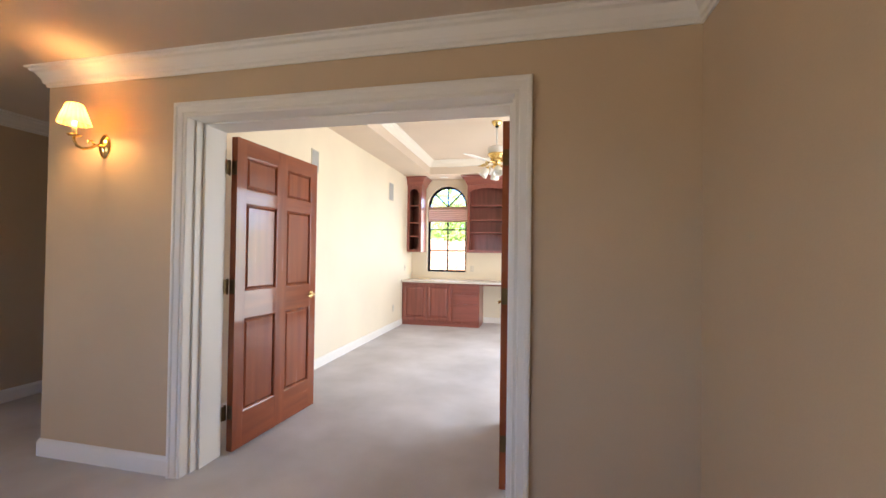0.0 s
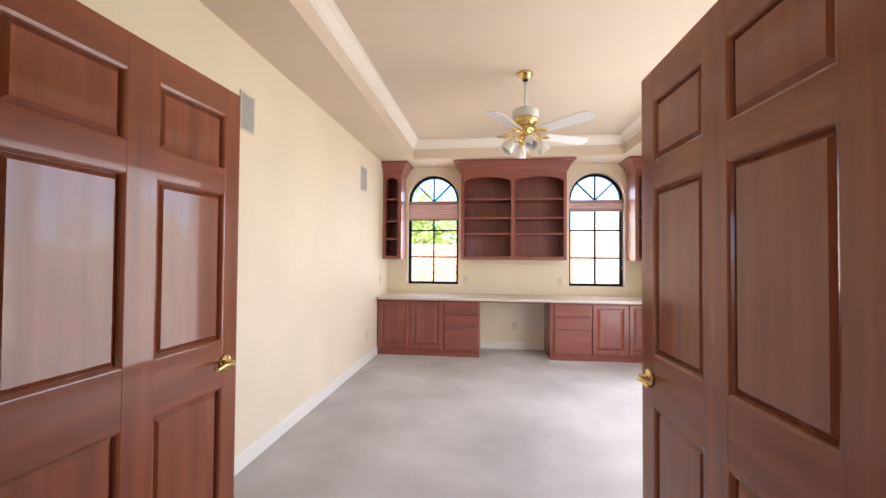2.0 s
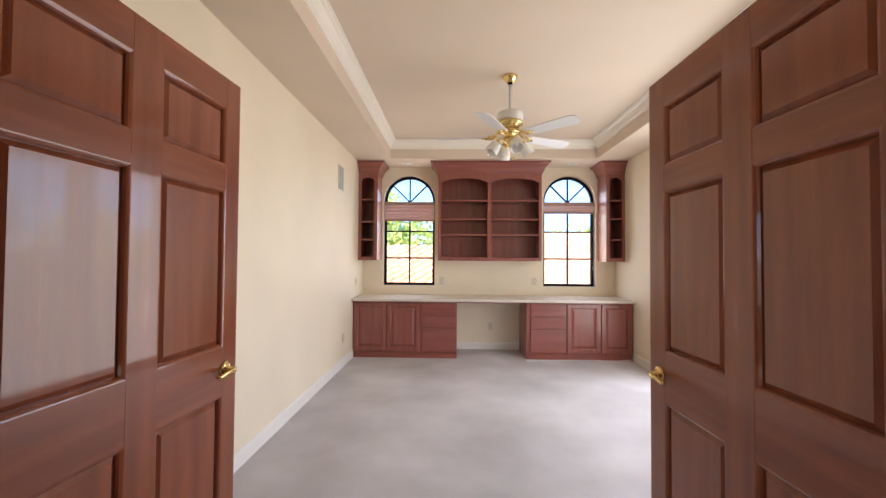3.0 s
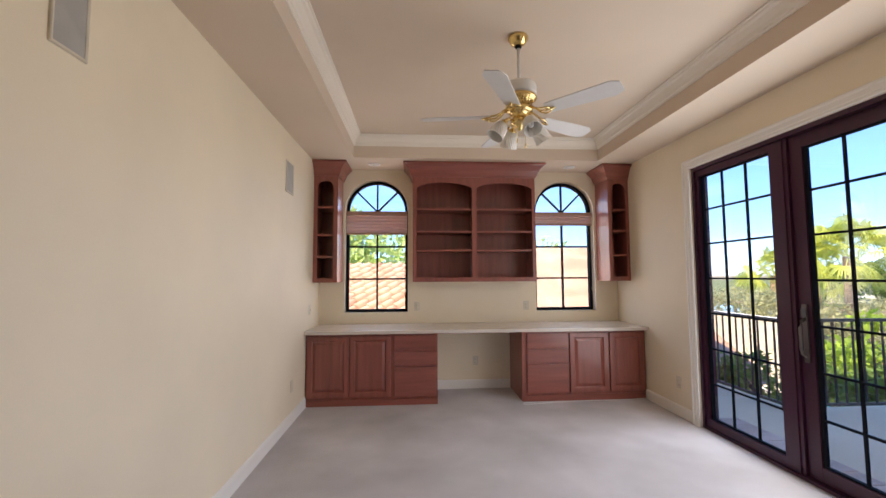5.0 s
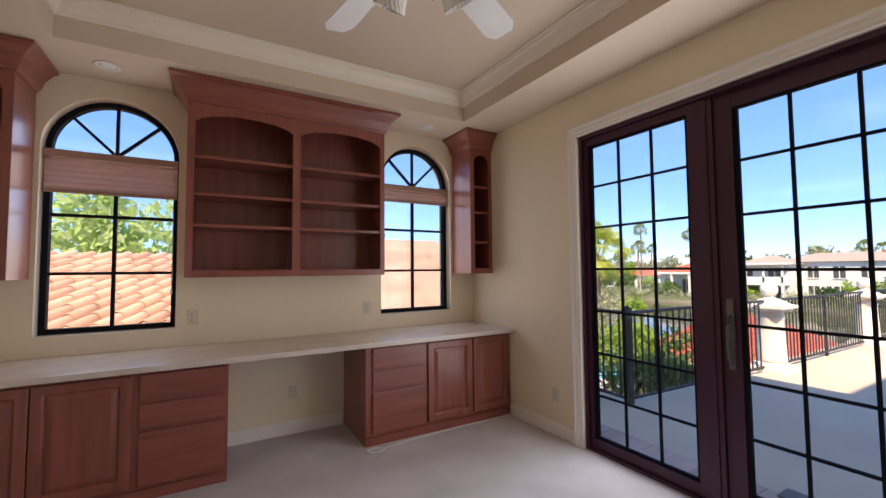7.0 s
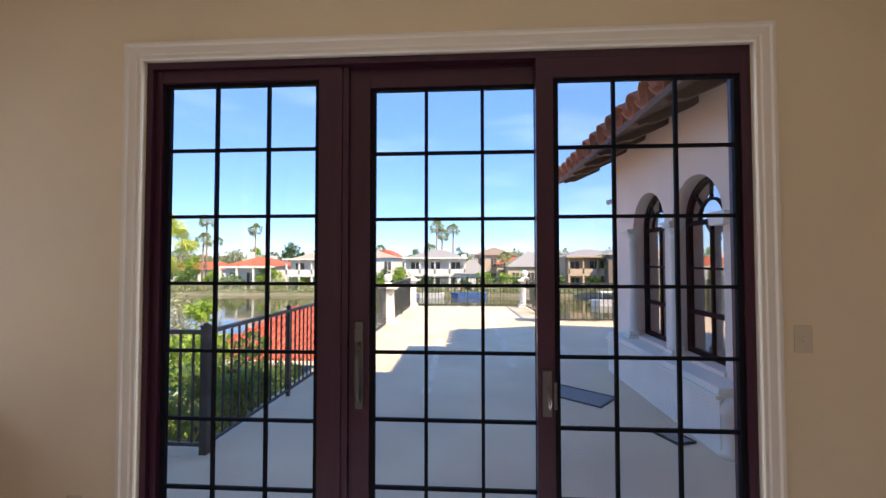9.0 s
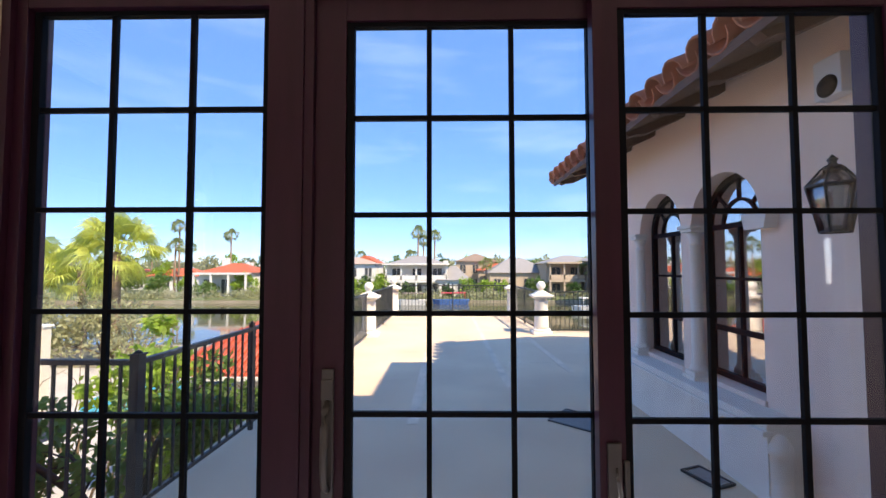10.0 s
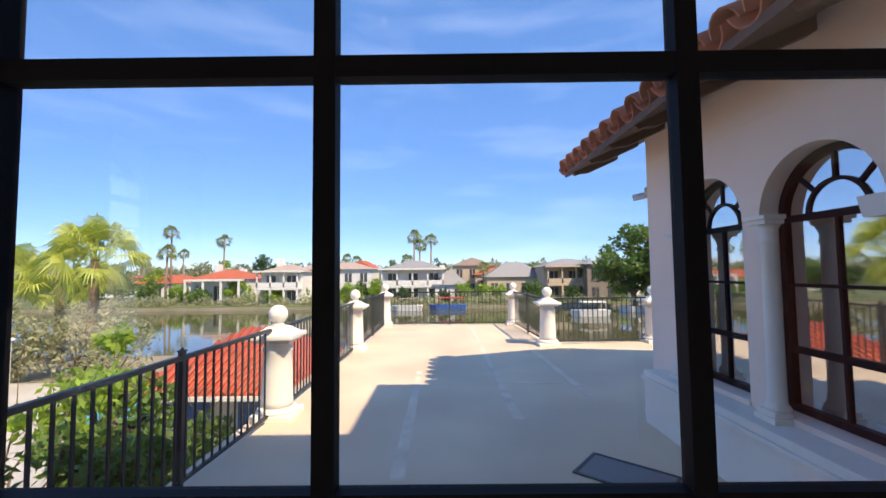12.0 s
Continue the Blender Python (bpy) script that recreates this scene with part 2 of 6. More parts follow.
CONCRETE = surface("deck_coating", (0.72, 0.565, 0.39), 0.85, vary=0.07, scale=0.9, grain=120, bump=0.25, depth=0.002, second=(0.62, 0.465, 0.325))
STUCCO = surface("pink_stucco", (0.92, 0.73, 0.61), 0.85, vary=0.04, scale=1.2, grain=90, bump=0.35, depth=0.004)
WHITESTONE = surface("white_cast_stone", (0.86, 0.80, 0.71), 0.7, vary=0.04, scale=3, grain=70, bump=0.2, depth=0.003)
CLAY = surface("clay_tile", (0.56, 0.19, 0.095), 0.75, vary=0.12, scale=2.5, grain=60, bump=0.2, depth=0.004, second=(0.36, 0.12, 0.065), per_object=0.2)
REDTILE = surface("red_tile", (0.50, 0.10, 0.05), 0.6, vary=0.1, scale=2, grain=50, bump=0.2, depth=0.004, per_object=0.12)
DARKWOOD = surface("stained_eave_wood", (0.13, 0.065, 0.045), 0.7, vary=0.1, scale=3, grain=40, bump=0.2, depth=0.003)
BRICK = surface("terracotta_paver", (0.60, 0.40, 0.33), 0.8, vary=0.1, scale=4, grain=60, bump=0.2, depth=0.003, per_object=0.2)

# ---- numbers of the plan ----
W, D = 3.84, 5.66            # study: x 0..W, y DOOR_IN..D
HALL_Y, DOOR_IN = -0.15, 0.11
SOFFIT, CEILZ = 2.77, 3.02
TX0, TX1, TY0, TY1 = 0.495, 3.37, 1.50, 5.11
DX0, DX1, DZ = 0.41, 2.27, 2.07
SY0, SY1, SZ = 1.42, 4.175, 2.425
GZ = -0.115

# ---- the study and the hall: shell ----
setting(solid("floor", CARPET, (-2.1, 3.98, -5.2, 5.9, -0.25, 0.0)), "worn light grey-beige cut-pile carpet with darker patches", "floor")
setting(solid("wall_west", WALL, (-0.16, 0.0, DOOR_IN, D, 0, 3.2)), "cream painted plaster wall", "wall")
# far wall with two arched openings
WIN = ((0.705, 0.395), (3.15, 0.395))
WSILL, WSPRING = 0.955, 2.25
bm = bmesh.new()
y0, y1 = D, D + 0.24
box(bm, -0.16, W + 0.14, y0, y1, -0.2, WSILL)
edges_x = [-0.16, WIN[0][0] - 0.395, WIN[0][0] + 0.395, WIN[1][0] - 0.395, WIN[1][0] + 0.395, W + 0.14]
for i in (0, 2, 4):
    box(bm, edges_x[i], edges_x[i + 1], y0, y1, WSILL, 3.2)
for cx, r in WIN:
    half = arc(cx, WSPRING, r, 180, 90, 14)
    prism(bm, half + [(cx, 3.2), (cx - r, 3.2)], y0, y1)
    half = arc(cx, WSPRING, r, 0, 90, 14)
    prism(bm, half + [(cx, 3.2), (cx + r, 3.2)], y0, y1)
setting(part("wall_north", bm, WALL), "cream painted plaster wall with two arched window openings", "wall")
setting(solid("wall_east", WALL, (W, 4.0, -3.0, SY0, -0.2, 3.2), (W, 4.0, SY1, D, -0.2, 3.2), (W, 4.0, SY0, SY1, SZ, 3.2), (W, 4.0, SY0, SY1, -0.2, -0.002)), "cream painted plaster wall round the wide patio door opening", "wall")
# wall between hall and study
setting(solid("wall_south", WALL, (0.0, DX0 - 0.03, DOOR_IN - 0.1, DOOR_IN, 0, 3.2), (DX1 + 0.03, W, DOOR_IN - 0.1, DOOR_IN, 0, 3.2), (DX0 - 0.03, DX1 + 0.03, DOOR_IN - 0.1, DOOR_IN, DZ + 0.03, 3.2)), "cream painted plaster wall round the double door", "wall")
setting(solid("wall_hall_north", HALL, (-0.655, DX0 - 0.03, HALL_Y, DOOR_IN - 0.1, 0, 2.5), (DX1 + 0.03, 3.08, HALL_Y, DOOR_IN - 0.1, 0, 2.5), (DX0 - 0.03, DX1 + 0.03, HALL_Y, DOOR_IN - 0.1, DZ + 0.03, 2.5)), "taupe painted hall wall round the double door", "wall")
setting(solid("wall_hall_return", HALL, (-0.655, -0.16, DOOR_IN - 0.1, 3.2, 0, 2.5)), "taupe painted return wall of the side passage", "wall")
# the opening is added in an unseen stretch, to light the hall
setting(solid("wall_hall_west", HALL, (-2.12, -1.98, -3.3, 3.2, 0, 2.5), (-2.12, -1.98, -5.2, -4.0, 0, 2.5), (-2.12, -1.98, -4.0, -3.3, 2.0, 2.5), (-2.12, -1.98, -4.0, -3.3, 0, 1.2)), "taupe painted wall of the side passage with an added, unseen light opening", "wall")
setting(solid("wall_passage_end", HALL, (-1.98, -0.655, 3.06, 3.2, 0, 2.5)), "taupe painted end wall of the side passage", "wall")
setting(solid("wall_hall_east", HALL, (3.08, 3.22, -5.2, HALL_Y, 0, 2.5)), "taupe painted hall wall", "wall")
# the hall's far end, unseen behind the walker, its wide opening added for daylight
setting(solid("wall_hall_south", HALL, (-2.12, -0.9, -5.2, -5.06, 0, 2.5), (1.0, 3.22, -5.2, -5.06, 0, 2.5), (-0.9, 1.0, -5.2, -5.06, 2.05, 2.5), (-0.9, 1.0, -5.2, -5.06, 0, 0.75)), "taupe painted unseen hall wall with a wide opening added for light", "wall")
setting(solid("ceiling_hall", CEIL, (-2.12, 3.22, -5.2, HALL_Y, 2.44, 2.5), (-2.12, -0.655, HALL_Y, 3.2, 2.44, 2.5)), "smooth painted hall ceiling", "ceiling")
# soffit with a raised tray
bm = bmesh.new()
rect_o, rect_i = [(0, DOOR_IN), (W, DOOR_IN), (W, D), (0, D)], [(TX0, TY0), (TX1, TY0), (TX1, TY1), (TX0, TY1)]
ring = [[bm.verts.new((*p, z)) for p in pts] for pts, z in ((rect_o, SOFFIT), (rect_i, SOFFIT), (rect_i, 3.15), (rect_o, 3.15))]
for a in range(4):
    for i in range(4):
        bm.faces.new((ring[a][i], ring[a][(i + 1) % 4], ring[(a + 1) % 4][(i + 1) % 4], ring[(a + 1) % 4][i]))
bmesh.ops.recalc_face_normals(bm, faces=bm.faces[:])
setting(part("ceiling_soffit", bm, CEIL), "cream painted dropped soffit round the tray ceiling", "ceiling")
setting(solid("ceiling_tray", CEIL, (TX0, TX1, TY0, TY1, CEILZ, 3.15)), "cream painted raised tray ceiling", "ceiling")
CROWN = [(0.0, 0.0), (0.0, -0.115), (0.010, -0.115), (0.013, -0.100), (0.024, -0.094), (0.030, -0.070), (0.052, -0.034), (0.070, -0.026), (0.074, -0.012), (0.088, -0.010), (0.088, 0.0)]
bm = bmesh.new()
sweep(bm, [(TX0, TY0), (TX1, TY0), (TX1, TY1), (TX0, TY1)], [(o, CEILZ + h) for o, h in CROWN], closed=True)
setting(part("trim_tray_crown", bm, CROWNPAINT), "white painted crown moulding round the tray ceiling", "crown moulding")
bm = bmesh.new()
sweep(bm, [(3.08, -5.06), (3.08, HALL_Y), (-0.655, HALL_Y), (-0.655, 3.06), (-1.98, 3.06), (-1.98, -5.06)], [(o, 2.44 + h) for o, h in CROWN], closed=True)
setting(part("trim_hall_crown", bm, TRIM), "white painted crown moulding of the hall", "crown moulding")
BASEP = [(0.0, 0.0), (0.014, 0.0), (0.014, 0.085), (0.010, 0.098), (0.004, 0.106), (0.0, 0.108)]
bm = bmesh.new()
sweep(bm, [(0, 5.06), (0, DOOR_IN), (DX0 - 0.09, DOOR_IN)], BASEP)
sweep(bm, [(DX1 + 0.09, DOOR_IN), (W, DOOR_IN), (W, SY0 - 0.09)], BASEP)
sweep(bm, [(W, SY1 + 0.09), (W, 5.06)], BASEP)
sweep(bm, [(2.39, D), (1.45, D)], BASEP)
sweep(bm, [(DX0 - 0.09, HALL_Y), (-0.655, HALL_Y), (-0.655, 3.06), (-1.98, 3.06), (-1.98, -5.06)], BASEP)
sweep(bm, [(3.08, -5.06), (3.08, HALL_Y), (DX1 + 0.09, HALL_Y)], BASEP)
setting(part("baseboard", bm, TRIM), "white painted wooden baseboard", "baseboard")


def casing(name, path, m, label):
    """A moulded casing on a wall; path in the wall's plane, its opening to the left."""
    prof = [(0.0, 0.0), (0.0, 0.014), (-0.006, 0.018), (-0.022, 0.016), (-0.028, 0.022), (-0.058, 0.024), (-0.066, 0.03), (-0.080, 0.03), (-0.085, 0.024), (-0.085, 0.0)]
    b = bmesh.new()
    sweep(b, path, prof, m=m)
    return setting(part(name, b, TRIM), label, "door casing")


# hall side: plane coordinates (x, z), height towards -y
HM = Matrix(((1, 0, 0, 0), (0, 0, -1, HALL_Y), (0, 1, 0, 0), (0, 0, 0, 1)))
casing("trim_door_casing", [(DX1, 0.0), (DX1, DZ), (DX0, DZ), (DX0, 0.0)], HM, "white painted moulded casing of the double door")
RM = Matrix(((1, 0, 0, 0), (0, 0, 1, DOOR_IN), (0, 1, 0, 0), (0, 0, 0, 1)))
casing("trim_door_casing_inner", [(DX1, 0.0), (DX1, DZ), (DX0, DZ), (DX0, 0.0)], RM, "white painted moulded casing on the study side")
SM = Matrix(((0, 0, -1, W), (1, 0, 0, 0), (0, 1, 0, 0), (0, 0, 0, 1)))
casing("trim_patio_casing", [(SY1, 0.0), (SY1, SZ), (SY0, SZ), (SY0, 0.0)], SM, "white painted moulded casing of the patio door")
bm = bmesh.new()
box(bm, DX0 - 0.03, DX0, HALL_Y, DOOR_IN, 0, DZ)
box(bm, DX1, DX1 + 0.03, HALL_Y, DOOR_IN, 0, DZ)
box(bm, DX0 - 0.03, DX1 + 0.03, HALL_Y, DOOR_IN, DZ, DZ + 0.03)
for x0, x1 in ((DX0, DX0 + 0.028), (DX1 - 0.028, DX1)):
    box(bm, x0, x1, -0.055, DOOR_IN + 0.004, 0, DZ, 0.004)
box(bm, DX0 + 0.028, DX1 - 0.028, -0.055, DOOR_IN + 0.004, DZ - 0.012, DZ, 0.003)
for x0, x1 in ((DX0, DX0 + 0.012), (DX1 - 0.012, DX1)):
    box(bm, x0, x1, -0.105, -0.055, 0, DZ, 0.003)
setting(part("door_jamb", bm, TRIM), "white painted double door jamb with a stop strip", "door jamb")


# ---- six-panel doors ----
def panel_door(name, hinge, free, side, label):
    """A door leaf from the hinge to the free edge; its panelled hall face looks to the side given (+1 right of the way out)."""
    h, f = Vector(hinge), Vector(free)
    w = (f - h).length
    ang = math.degrees(math.atan2(f.y - h.y, f.x - h.x))
    door = thing(name, label, "door", pose(h.x, h.y, 0.012, 0, 0, ang), kind="structure")
    H, T = 2.033, 0.045
    # local: x along the leaf, y thickness; visible face at y = 0, body to y = -side*T
    us = [(0.086, 0.40), (0.506, 0.815)]
    zs = [(0.225, 0.845), (1.022, 1.612), (1.70, 1.925)]
    ya, yb = sorted((0.0, side * T))
    b = bmesh.new()
    cols = [0.0, us[0][0], us[0][1], us[1][0], us[1][1], w]
    for i in (0, 2, 4):
        box(b, cols[i], cols[i + 1], ya, yb, 0, H, 0.0015)
    stile = part("stiles", b, DOORWOOD, door)
    b = bmesh.new()
    rails = [0.0, zs[0][0], zs[0][1], zs[1][0], zs[1][1], zs[2][0], zs[2][1], H]
    for u0, u1 in us:
        for i in (0, 2, 4, 6):
            box(b, u0, u1, ya + 0.0007, yb - 0.0007, rails[i], rails[i + 1])
    part("rails", b, DOORWOOD_H, door)
    for u0, u1 in us:
        for z0, z1 in zs:
            b = bmesh.new()
            # moulding round the opening, both faces, and a raised field
            for yy, sg in ((ya, 1), (yb, -1)):
                pm = Matrix(((1, 0, 0, 0), (0, 0, sg, yy), (0, 1, 0, 0), (0, 0, 0, 1)))
                sweep(b, [(u0, z0), (u1, z0), (u1, z1), (u0, z1)], [(0, 0.0), (0.004, 0.001), (0.010, 0.004), (0.014, 0.011), (0.014, 0.02), (0, 0.02)], closed=True, m=pm)
            box(b, u0 + 0.001, u1 - 0.001, ya + 0.017, yb - 0.017, z0 + 0.001, z1 - 0.001)
            for yy, yo in ((ya + 0.017, ya + 0.006), (yb - 0.017, yb - 0.006)):
                e, g = 0.015, 0.030
                lo = [b.verts.new((u, yy, z)) for u, z in ((u0 + e, z0 + e), (u1 - e, z0 + e), (u1 - e, z1 - e), (u0 + e, z1 - e))]
                hi = [b.verts.new((u, yo, z)) for u, z in ((u0 + g, z0 + g), (u1 - g, z0 + g), (u1 - g, z1 - g), (u0 + g, z1 - g))]
                fs = [b.faces.new(hi)] + [b.faces.new((lo[k], lo[(k + 1) % 4], hi[(k + 1) % 4], hi[k])) for k in range(4)]
                bmesh.ops.recalc_face_normals(b, faces=fs)
                if (fs[0].normal.y > 0) != (yo > (ya + yb) / 2):
                    bmesh.ops.reverse_faces(b, faces=fs)
            part("panel", b, DOORWOOD, door)
    # lever handle on both faces
    for sg, yy in ((-1, ya), (1, yb)):
        b = bmesh.new()
        rm = Matrix.Translation((w - 0.065, yy, 0.935)) @ Matrix.Rotation(radians(-90 * sg), 4, "X")
        lathe(b, [(0.032, 0.0), (0.033, 0.004), (0.026, 0.009), (0.014, 0.012), (0.011, 0.04), (0.0, 0.043)], 18, rm)
        tube(b, [(w - 0.065, yy + sg * 0.036, 0.935), (w - 0.085, yy + sg * 0.046, 0.937), (w - 0.12, yy + sg * 0.046, 0.941), (w - 0.155, yy + sg * 0.044, 0.932), (w - 0.17, yy + sg * 0.04, 0.936)], 0.009, 8, 0.006)
        part("lever_handle", b, BRASS, door, "polished brass lever handle")
    for z in (0.25, 1.06, 1.83):
        b = bmesh.new()
        lathe(b, [(0.0, -0.052), (0.005, -0.05), (0.0075, -0.045), (0.0075, 0.045), (0.005, 0.05), (0.0, 0.052)], 10, Matrix.Translation((-0.012, side * T + side * 0.004, z)))
        box(b, -0.002, 0.0, ya + 0.003, yb - 0.003, z - 0.045, z + 0.045)
        box(b, -0.045, -0.012, side * T - 0.004, side * T, z - 0.045, z + 0.045)
        part("hinge", b, OLDBRASS, door, "aged brass butt hinge")
    return door


DOORWOOD_H = surface("door_mahogany_rail", (0.29, 0.076, 0.030), 0.26, vary=0.055, scale=2.0, grain=24, bump=0.05, depth=0.001, stretch=(0.7, 9, 9), second=(0.21, 0.054, 0.023), coat=0.65, spec=0.2, coat_rough=0.05)
panel_door("door_1", (0.49, 0.150), (0.545, 1.045), 1, "open six-panel mahogany door with polished varnish and brass lever")
panel_door("door_2", (2.193, 0.150), (2.158, 1.062), -1, "open six-panel mahogany door with brown varnish and brass lever")


# ---- arched windows ----
def arched_window(name, cx, blind_bottom, label):
    win = thing(name, label, "window", pose(cx, D + 0.12, 0), kind="structure")
    r, z0, zs = 0.392, 0.957, WSPRING
    b = bmesh.new()
    outer = [(-r, z0), (r, z0)] + arc(0, zs, r, 0, 180, 24)
    sweep(b, outer, [(0, -0.03), (0.034, -0.03), (0.034, 0.03), (0, 0.03)], closed=True, m=Matrix(((1, 0, 0, 0), (0, 0, 1, 0), (0, 1, 0, 0), (0, 0, 0, 1))))
    box(b, -r + 0.03, r - 0.03, -0.032, 0.032, zs - 0.04, zs - 0.005)
    part("window_frame", b, BLACKMETAL, win)
    b = bmesh.new()
    box(b, -0.011, 0.011, -0.018, 0.018, z0 + 0.03, zs - 0.04)
    for z in (1.375, 1.79):
        box(b, -r + 0.03, -0.011, -0.016, 0.016, z - 0.011, z + 0.011)
        box(b, 0.011, r - 0.03, -0.016, 0.016, z - 0.011, z + 0.011)
    for a in (45, 90, 135):
        d = Vector((math.cos(radians(a)), math.sin(radians(a))))
        q = Vector((-d.y, d.x)) * 0.010
        p0, p1 = Vector((0, zs - 0.006)), Vector((0, zs - 0.006)) + d * 0.365
        prism(b, [p0 + q, p0 - q, p1 - q, p1 + q], -0.016, 0.016)
    part("glazing_bars", b, BLACKMETAL, win)
    b = bmesh.new()
    prism(b, [(-r + 0.03, z0 + 0.03), (r - 0.03, z0 + 0.03)] + arc(0, zs, r - 0.03, 0, 180, 24), -0.003, 0.003)
    pane = part("pane", b, GLASS, win)
    pane.visible_shadow = False
    # pleated blind drawn up under the transom
    b = bmesh.new()
    box(b, -r + 0.004, r - 0.004, -0.085, -0.035, zs - 0.062, zs - 0.008, 0.004)
    part("blind_headrail", b, BLINDRAIL, win, "brown-pink blind headrail")
    b = bmesh.new()
    pts_f, pts_b = [], []
    n = max(4, int((zs - 0.065 - blind_bottom) / 0.019))
    for i in range(n + 1):
        z = zs - 0.065 - (zs - 0.065 - blind_bottom) * i / n
        pts_f.append((-0.072 if i % 2 else -0.058, z))
        pts_b.append((-0.057 if i % 2 else -0.043, z))
    prism(b, pts_f + pts_b[::-1], -r + 0.008, r - 0.008, "yz")
    part("blind_cloth", b, BLIND, win, "pinkish pleated cloth, drawn up")
    part("blind_rail", *(lambda q: (box(q, -r + 0.006, r - 0.006, -0.078, -0.038, blind_bottom - 0.022, blind_bottom, 0.004), q)[1:])(bmesh.new()), BLINDRAIL, win, "blind bottom rail")
    # hanging cord and cleat on the reveal
    b = bmesh.new()
    tube(b, [(r - 0.03, -0.09, zs - 0.06), (r - 0.025, -0.09, 1.3), (r - 0.03, -0.09, 1.25)], 0.002, 5)
    lathe(b, [(0.0, 0.0), (0.008, 0.006), (0.006, 0.04), (0.0, 0.045)], 8, Matrix.Translation((r - 0.028, -0.09, 1.21)))
    part("blind_cord", b, IVORY, win, "cord with a plastic tassel")
    return win


BLINDRAIL = surface("blind_rail_paint", (0.42, 0.26, 0.19), 0.5, vary=0.03, scale=6, grain=90, bump=0.05, depth=0.001)
arched_window("window_1", WIN[0][0], 1.965, "arched black metal window with pinkish pleated blind half drawn up")
arched_window("window_2", WIN[1][0], 2.09, "arched black metal window with pinkish pleated blind drawn right up")


# ---- patio door ----
def patio_door():
    dr = thing("door_3", "dark red-brown framed patio door with three gridded panels", "patio door", kind="structure")
    X0, X1 = 3.852, 3.99
    b = bmesh.new()
    box(b, X0, X1, SY1 - 0.028, SY1, 0, SZ)
    box(b, X0, X1, SY0, SY0 + 0.012, 0, SZ)
    box(b, X0, X1, SY0 + 0.012, SY1 - 0.028, SZ - 0.03, SZ)
    box(b, X0, X1, SY0 + 0.012, SY1 - 0.028, -0.002, 0.022)
    part("outer_frame", b, SLIDERWOOD, dr)

    def panel(name, ya, yb, ga, gb, z0, z1, gz0, gz1, xc, th, glass):
        b = bmesh.new()
        box(b, xc - th, xc + th, ya, ga, z0, z1, 0.003)
        box(b, xc - th, xc + th, gb, yb, z0, z1, 0.003)
        box(b, xc - th + 0.001, xc + th - 0.001, ga, gb, z0, gz0, 0.002)
        box(b, xc - th + 0.001, xc + th - 0.001, ga, gb, gz1, z1, 0.002)
        p = part(name, b, SLIDERWOOD, dr)
        b = bmesh.new()
        dy, dz = (gb - ga) / 3, (gz1 - gz0) / 7
        for i in (1, 2):
            box(b, xc - 0.0075, xc + 0.0075, ga + dy * i - 0.008, ga + dy * i + 0.008, gz0, gz1)
        for j in range(1, 7):
            for i in range(3):
                box(b, xc - 0.007, xc + 0.007, ga + dy * i + (0.008 if i else 0), ga + dy * (i + 1) - (0.008 if i < 2 else 0), gz0 + dz * j - 0.008, gz0 + dz * j + 0.008)
        # thin dark gasket round the glass
        for q in ((ga, ga + 0.024, gz0, gz1), (gb - 0.024, gb, gz0, gz1)):
            box(b, xc - 0.012, xc + 0.012, *q, 0.003)
        for q in ((gz0, gz0 + 0.014), (gz1 - 0.014, gz1)):
            box(b, xc - 0.0115, xc + 0.0115, ga + 0.024, gb - 0.024, *q)
        part("glazing_bars", b, BLACKMETAL, p)
        b = bmesh.new()
        box(b, xc - 0.002, xc + 0.002, ga, gb, gz0, gz1)
        g = part("pane", b, glass, p)
        g.visible_shadow = False
        return p

    panel("fixed_panel", 3.235, SY1 - 0.028, 3.346, 4.112, 0.022, SZ - 0.03, 0.094, 2.334, 3.905, 0.034, GLASS)
    p2 = panel("sliding_panel", 2.25, 3.205, 2.319, 3.108, 0.022, 2.384, 0.122, 2.299, 3.921, 0.022, GLASS)
    p3 = panel("screened_panel", SY0 + 0.012, 2.345, 1.462, 2.268, 0.022, SZ - 0.03, 0.119, 2.303, 3.872, 0.020, SCREEN_GLASS)
    b = bmesh.new()
    box(b, 3.88, 3.934, 3.206, 3.234, 0.022, SZ - 0.03)
    box(b, 3.90, 3.95, SY0 + 0.03, 3.205, 2.385, SZ - 0.031)
    part("post", b, SLIDERWOOD, dr)
    # pull handles
    b = bmesh.new()
    box(b, 3.886, 3.899, 3.135, 3.172, 0.80, 1.20, 0.004)
    tube(b, [(3.89, 3.153, 0.84), (3.86, 3.153, 0.86), (3.85, 3.153, 0.90), (3.85, 3.153, 1.04), (3.86, 3.153, 1.08), (3.89, 3.153, 1.10)], 0.011, 8)
    box(b, 3.878, 3.888, 3.135, 3.172, 1.11, 1.17, 0.004)
    part("pull_handle", b, HANDLE, p2, "dark grey pull handle with latch plate")
    b = bmesh.new()
    box(b, 3.842, 3.852, 2.285, 2.325, 0.80, 1.00, 0.003)
    tube(b, [(3.846, 2.30, 0.93), (3.83, 2.30, 0.90), (3.83, 2.295, 0.86), (3.846, 2.295, 0.83)], 0.006, 6)
    box(b, 3.84, 3.853, 2.262, 2.278, 0.83, 0.95, 0.006)
    part("latch", b, HANDLE, p3, "dark latch with a small brass turn")
    return dr


HANDLE = surface("grey_handle", (0.16, 0.15, 0.15), 0.35, metal=0.6, vary=0.04, scale=10, grain=90, bump=0.02, depth=0.0005)
patio_door()


